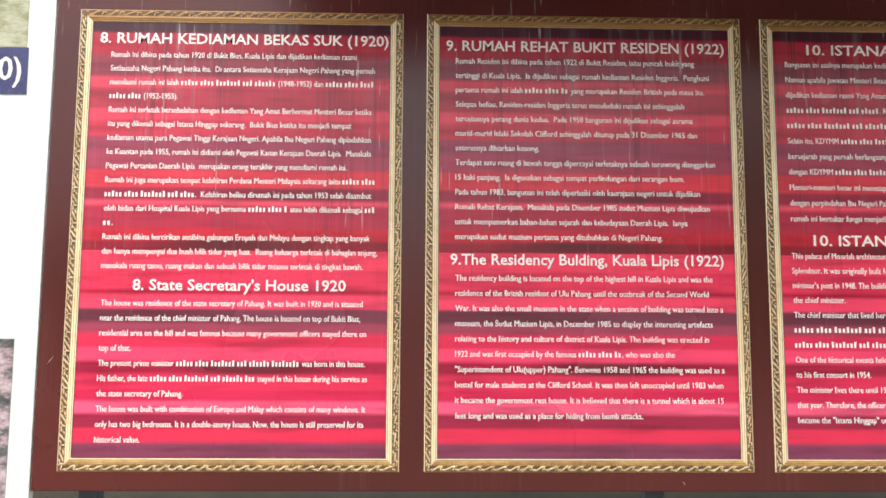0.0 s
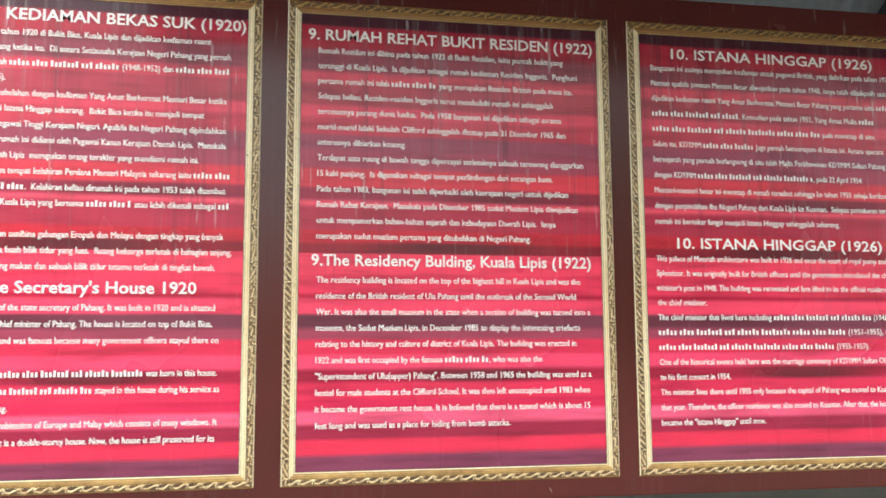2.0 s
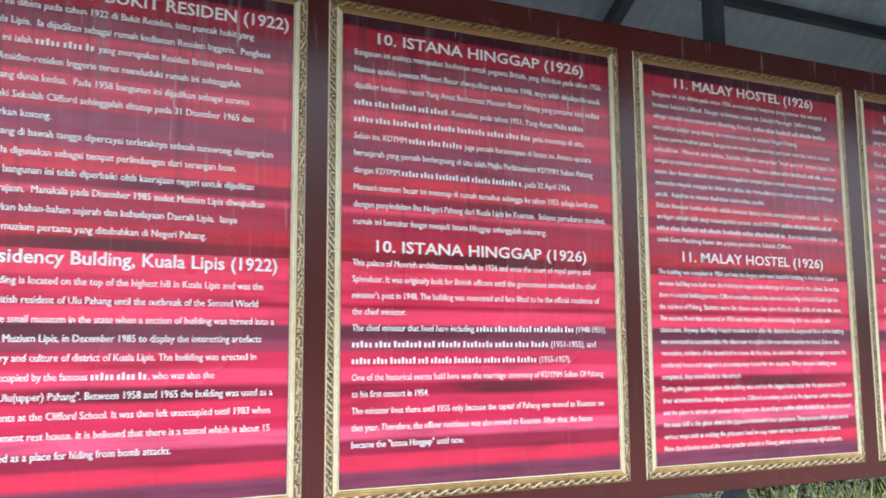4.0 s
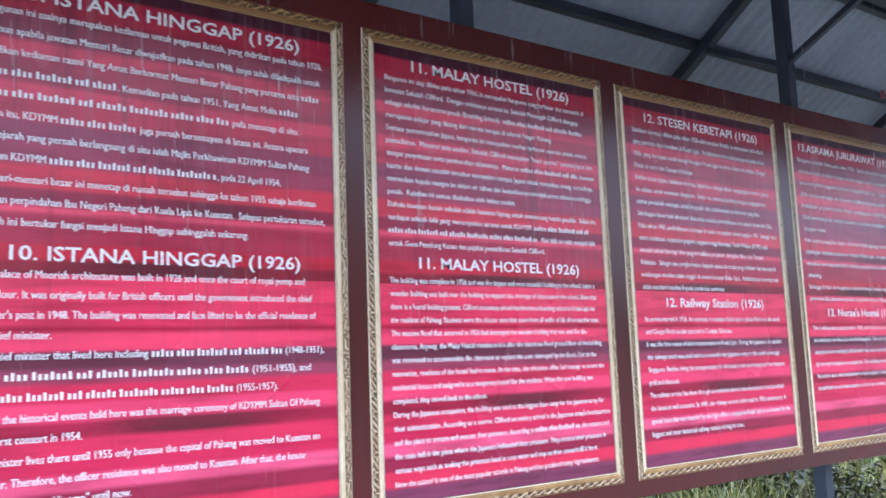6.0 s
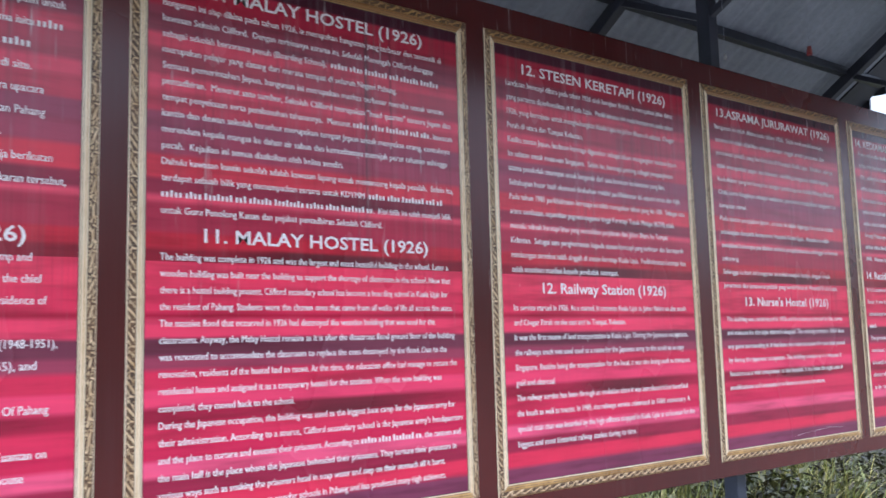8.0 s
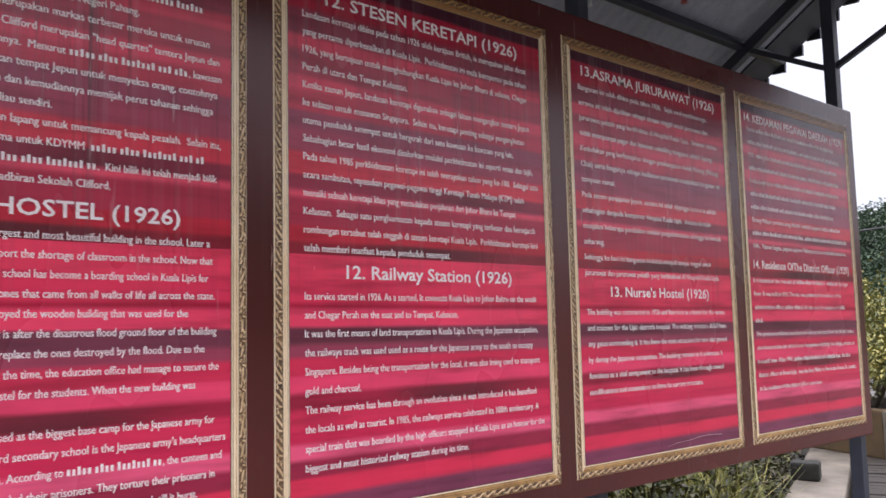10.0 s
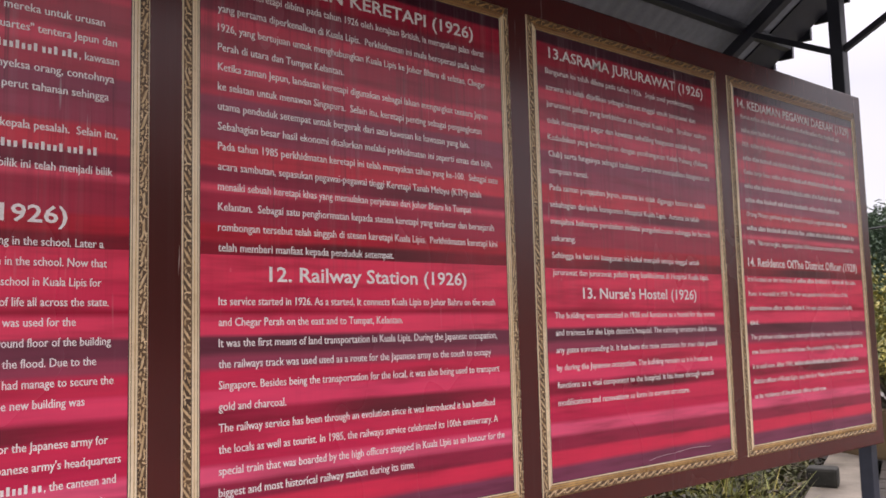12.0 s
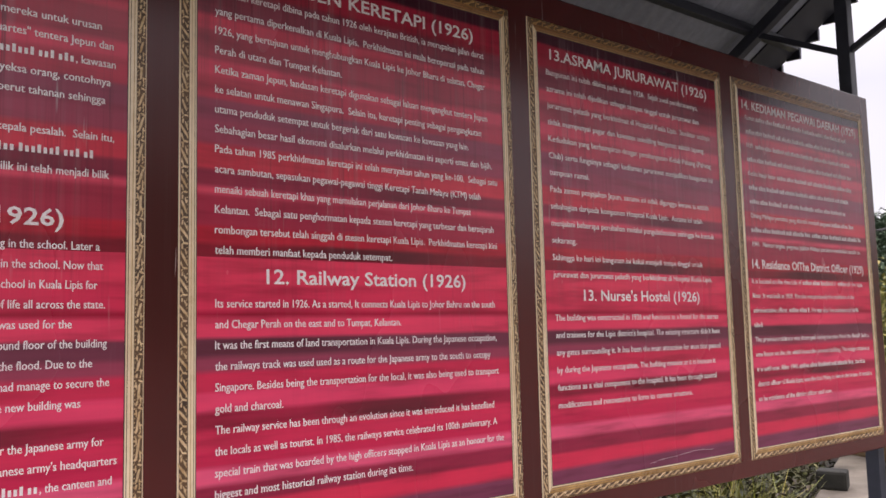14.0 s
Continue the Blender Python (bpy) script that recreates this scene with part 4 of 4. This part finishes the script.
def build_bank():
    bm = bmesh.new()
    n, m = 46, 14
    rows = []
    for i in range(n + 1):
        row = []
        for j in range(m + 1):
            x, y = -2 + 16 * i / n, 2.95 + 6.0 * j / m
            # raised at left: added to stand for the deep shade below the board
            rise = 0.46 + 0.72 * min(1.0, max(0.0, 4.0 - x))
            z = rise * min(1, j / 1.5) + 0.05 * noise.noise(Vector((x * 2, y * 2, 0)))
            row.append(bm.verts.new((x, y, z - (0.1 if j == 0 else 0))))
        rows.append(row)
    for p, q in zip(rows, rows[1:]):
        for j in range(m):
            bm.faces.new((p[j], q[j], q[j + 1], p[j + 1]))
    tagged(smooth(link("earth_bank", bm, M_SOIL)), "low earth bank overgrown with grass, with an added dark rise behind the board's left", "bank", kind="structure")


build_bank()


def block(name, x0, x1, y0, y1, z0, z1, mat, label, category, seed, amount=0.012, turn=0.0, group=""):
    ob = link(name, rough_box(x0 - (x0 + x1) / 2, x1 - (x0 + x1) / 2, y0 - (y0 + y1) / 2, y1 - (y0 + y1) / 2, 0, z1 - z0, 3, amount, seed), mat)
    ob.matrix_basis = pose((x0 + x1) / 2, (y0 + y1) / 2, z0, 0, 0, turn)
    return tagged(ob, label, category, group)


block("concrete_ledge", 6.9, 9.5, 3.58, 3.92, 0.25, LEDGE, M_CONCRETE, "pale weathered concrete ledge along the bank", "ledge", 3.1, 0.015, 22)
block("stone_block", 7.74, 7.90, 3.60, 3.79, 0.59, 0.715, M_STONE, "dark mossy stone block resting on the ledge", "block", 8.2, 0.008, 22)


def grass_patch(name, spots, label, mat, seed, tall):
    rng = random.Random(seed)
    verts, faces = [], []
    for cx, cy, r, count, z in spots:
        for _ in range(count):
            a, d = rng.uniform(0, 6.28), r * math.sqrt(rng.random())
            p = Vector((cx + d * math.cos(a), cy + d * math.sin(a), z))
            yaw, bend, h, w = rng.uniform(0, 6.28), rng.uniform(0.1, 0.75), tall * rng.uniform(0.5, 1.0), rng.uniform(0.005, 0.011)
            out, side = Vector((math.cos(yaw), math.sin(yaw), 0)), Vector((-math.sin(yaw), math.cos(yaw), 0))
            base = len(verts)
            for k in range(4):
                t = k / 3
                c = p + out * (bend * h * t * t) + Vector((0, 0, h * (t - 0.35 * bend * t * t)))
                ww = w * (1 - 0.85 * t)
                verts += [tuple(c - side * ww), tuple(c + side * ww)]
            for k in range(3):
                b = base + 2 * k
                faces.append((b, b + 1, b + 3, b + 2))
    me = bpy.data.meshes.new(name)
    me.from_pydata(verts, [], faces)
    me.materials.append(mat)
    return tagged(new(name, me), label, "grass", kind="stuff")


rng = random.Random(14)
litter = bmesh.new()
for _ in range(16000):
    x, y = rng.uniform(4.0, 9.4), rng.uniform(3.05, 5.6)
    across = (y - 3.75) * math.cos(radians(22)) - (x - 8.2) * math.sin(radians(22))
    if x < 6.7 or across > 0.24:
        leaf_quad(litter, Vector((x, y, 0.47 + rng.uniform(0.0, 0.1))), rng.uniform(0.035, 0.085), rng)
tagged(link("ground_cover", litter, M_DARKLEAF), "low dark green leaves covering the bank", "ground cover", kind="stuff")
rng = random.Random(11)
grass_patch("tall_grass", [(rng.uniform(3.5, 6.4), rng.uniform(3.15, 3.8), 0.22, 90, 0.42) for _ in range(46)], "tall yellow green grass growing behind the board", M_GRASS, 4, 0.62)


def shrub(name, x, y, z, w, h, count, leaf, mat, label, seed):
    rng = random.Random(seed)
    thing = tagged(new(name), label, "shrub")
    thing.matrix_basis = Matrix.Translation((x, y, z))
    bm = bmesh.new()
    tips = []
    for k in range(7):
        a = rng.uniform(0, 6.28)
        tip = Vector((math.cos(a) * w * rng.uniform(0.1, 0.35), math.sin(a) * w * rng.uniform(0.1, 0.35), h * rng.uniform(0.5, 0.85)))
        tips.append(tip)
        beam(bm, (0, 0, 0), tip, 0.025, 0.025, 0)
    part("stems", bm, M_BARK, thing)
    bm = bmesh.new()
    for _ in range(count):
        c = rng.choice(tips)
        q = Vector((rng.gauss(0, w * 0.17), rng.gauss(0, w * 0.17), rng.gauss(0, h * 0.16)))
        p = c + q
        p.z = max(p.z, h * 0.12)
        leaf_quad(bm, p, leaf * rng.uniform(0.6, 1.2), rng)
    part("foliage", bm, mat, thing)
    return thing


for k in range(7):
    shrub("bush", 5.3 + 0.33 * k, 3.3 + 0.11 * k, 0.38, 0.62, 0.5 - 0.01 * k, 700, 0.075, M_DARKLEAF, "dense dark green bush beside the concrete ledge", 80 + k)
rng = random.Random(21)
for k in range(11):
    shrub("bush", 4.6 + 0.36 * k + rng.uniform(-0.1, 0.1), rng.uniform(3.95, 4.6) + 0.06 * k, 0.42, rng.uniform(0.7, 1.0), rng.uniform(0.45, 0.7), 700, 0.08, M_DARKLEAF, "low dark green bush on the bank behind the board", 30 + k)


def build_planter():
    x, y, z = 8.97, 3.63, 0.6
    thing = tagged(new("planter"), "low plastered concrete planter box with yellowed side", "planter")
    thing.matrix_basis = pose(x, y, z, 0, 0, -25)
    part("wall", rough_box(0, 0.14, 0, 1.0, 0, 0.38, 2, 0.006, 1.0), M_PLASTER, thing, "yellowed plaster side wall")
    part("wall", rough_box(0, 3.2, -0.14, 0, 0, 0.38, 2, 0.006, 2.0), M_CONCRETE, thing, "pale concrete front wall")
    part("wall", rough_box(0, 3.2, 1.0, 1.14, 0, 0.38, 2, 0.006, 3.0), M_CONCRETE, thing)
    part("soil", rough_box(0.14, 3.2, 0, 1.0, 0.05, 0.32, 2, 0.02, 4.0), M_SOIL, thing)


build_planter()
shrub("hedge_shrub", 9.75, 4.0, 0.9, 1.5, 0.62, 5200, 0.065, M_CROTON, "yellow green leafy shrub growing in the planter", 51)
shrub("hedge_shrub", 10.6, 3.7, 0.9, 1.6, 0.7, 5200, 0.065, M_CROTON, "yellow green leafy shrub growing in the planter", 52)
shrub("hedge_shrub", 11.6, 5.4, 0.6, 1.8, 1.4, 6000, 0.07, M_CROTON, "tall yellow green shrub behind the planter", 53)
shrub("hedge_shrub", 12.8, 5.2, 0.6, 1.8, 1.5, 6000, 0.07, M_CROTON, "tall yellow green shrub behind the planter", 54)


def build_deck():
    deck = tagged(new("plank_steps"), "weathered grey plank walkway beside the planter", "walkway")
    deck.matrix_basis = pose(7.31, 2.93, 0.56, 0, 0, -67.9)
    rng = random.Random(8)
    mesh = None
    for k in range(19):
        m = pose(0, k * 0.125, rng.uniform(-0.006, 0.006), rng.uniform(-1, 1), 0, rng.uniform(-0.4, 0.4))
        if mesh is None:
            mesh = part("plank", rough_box(-0.2, 2.4, 0, 0.112, 0, 0.04, 2, 0.004, 6.0, 0.006), M_PLANK, deck, m=m).data
        else:
            share("plank", mesh, deck, m)
    for x in (0.0, 1.1, 2.2):
        part("bearer", box(bmesh.new(), x, x + 0.08, 0, 2.0, -0.5, 0.0, 0.005), M_PLANK, deck)


build_deck()


def build_cable():
    cu = bpy.data.curves.new("overhead_cable", "CURVE")
    cu.dimensions, cu.bevel_depth, cu.bevel_resolution = "3D", 0.03, 2
    sp = cu.splines.new("POLY")
    a, b = Vector((20, 16.5, 3.5)), Vector((46, 8.0, 7.1))
    sp.points.add(16)
    for k, p in enumerate(sp.points):
        t = k / 16
        c = a.lerp(b, t)
        p.co = (c.x, c.y, c.z - 1.2 * t * (1 - t), 1)
    cu.materials.append(M_CABLE)
    tagged(new("overhead_cable", cu), "thin black overhead cable in front of the hills", "cable")


build_cable()


def build_bits():
    for name, x, y, z, mat, label, r in (("bulb_holder", 3.861, 1.99, 2.515, M_RED, "small red plastic bulb holder on a wire under the roof", 0.009), ("wire_clip", 3.76, 2.22, 2.545, M_CLEAR, "small pale plastic clip on a wire under the roof", 0.006)):
        thing = tagged(new(name), label, "fitting")
        thing.matrix_basis = Matrix.Translation((x, y, z))
        bm = bmesh.new()
        bmesh.ops.create_cone(bm, cap_ends=True, segments=12, radius1=r, radius2=r * 0.7, depth=r * 3)
        part("body", bm, mat, thing)
        part("wire", beam(bmesh.new(), (0, 0, r * 1.4), (0, 0, roof_z(y) - z), 0.0009, 0.0009, 0), M_ROOF, thing)


build_bits()
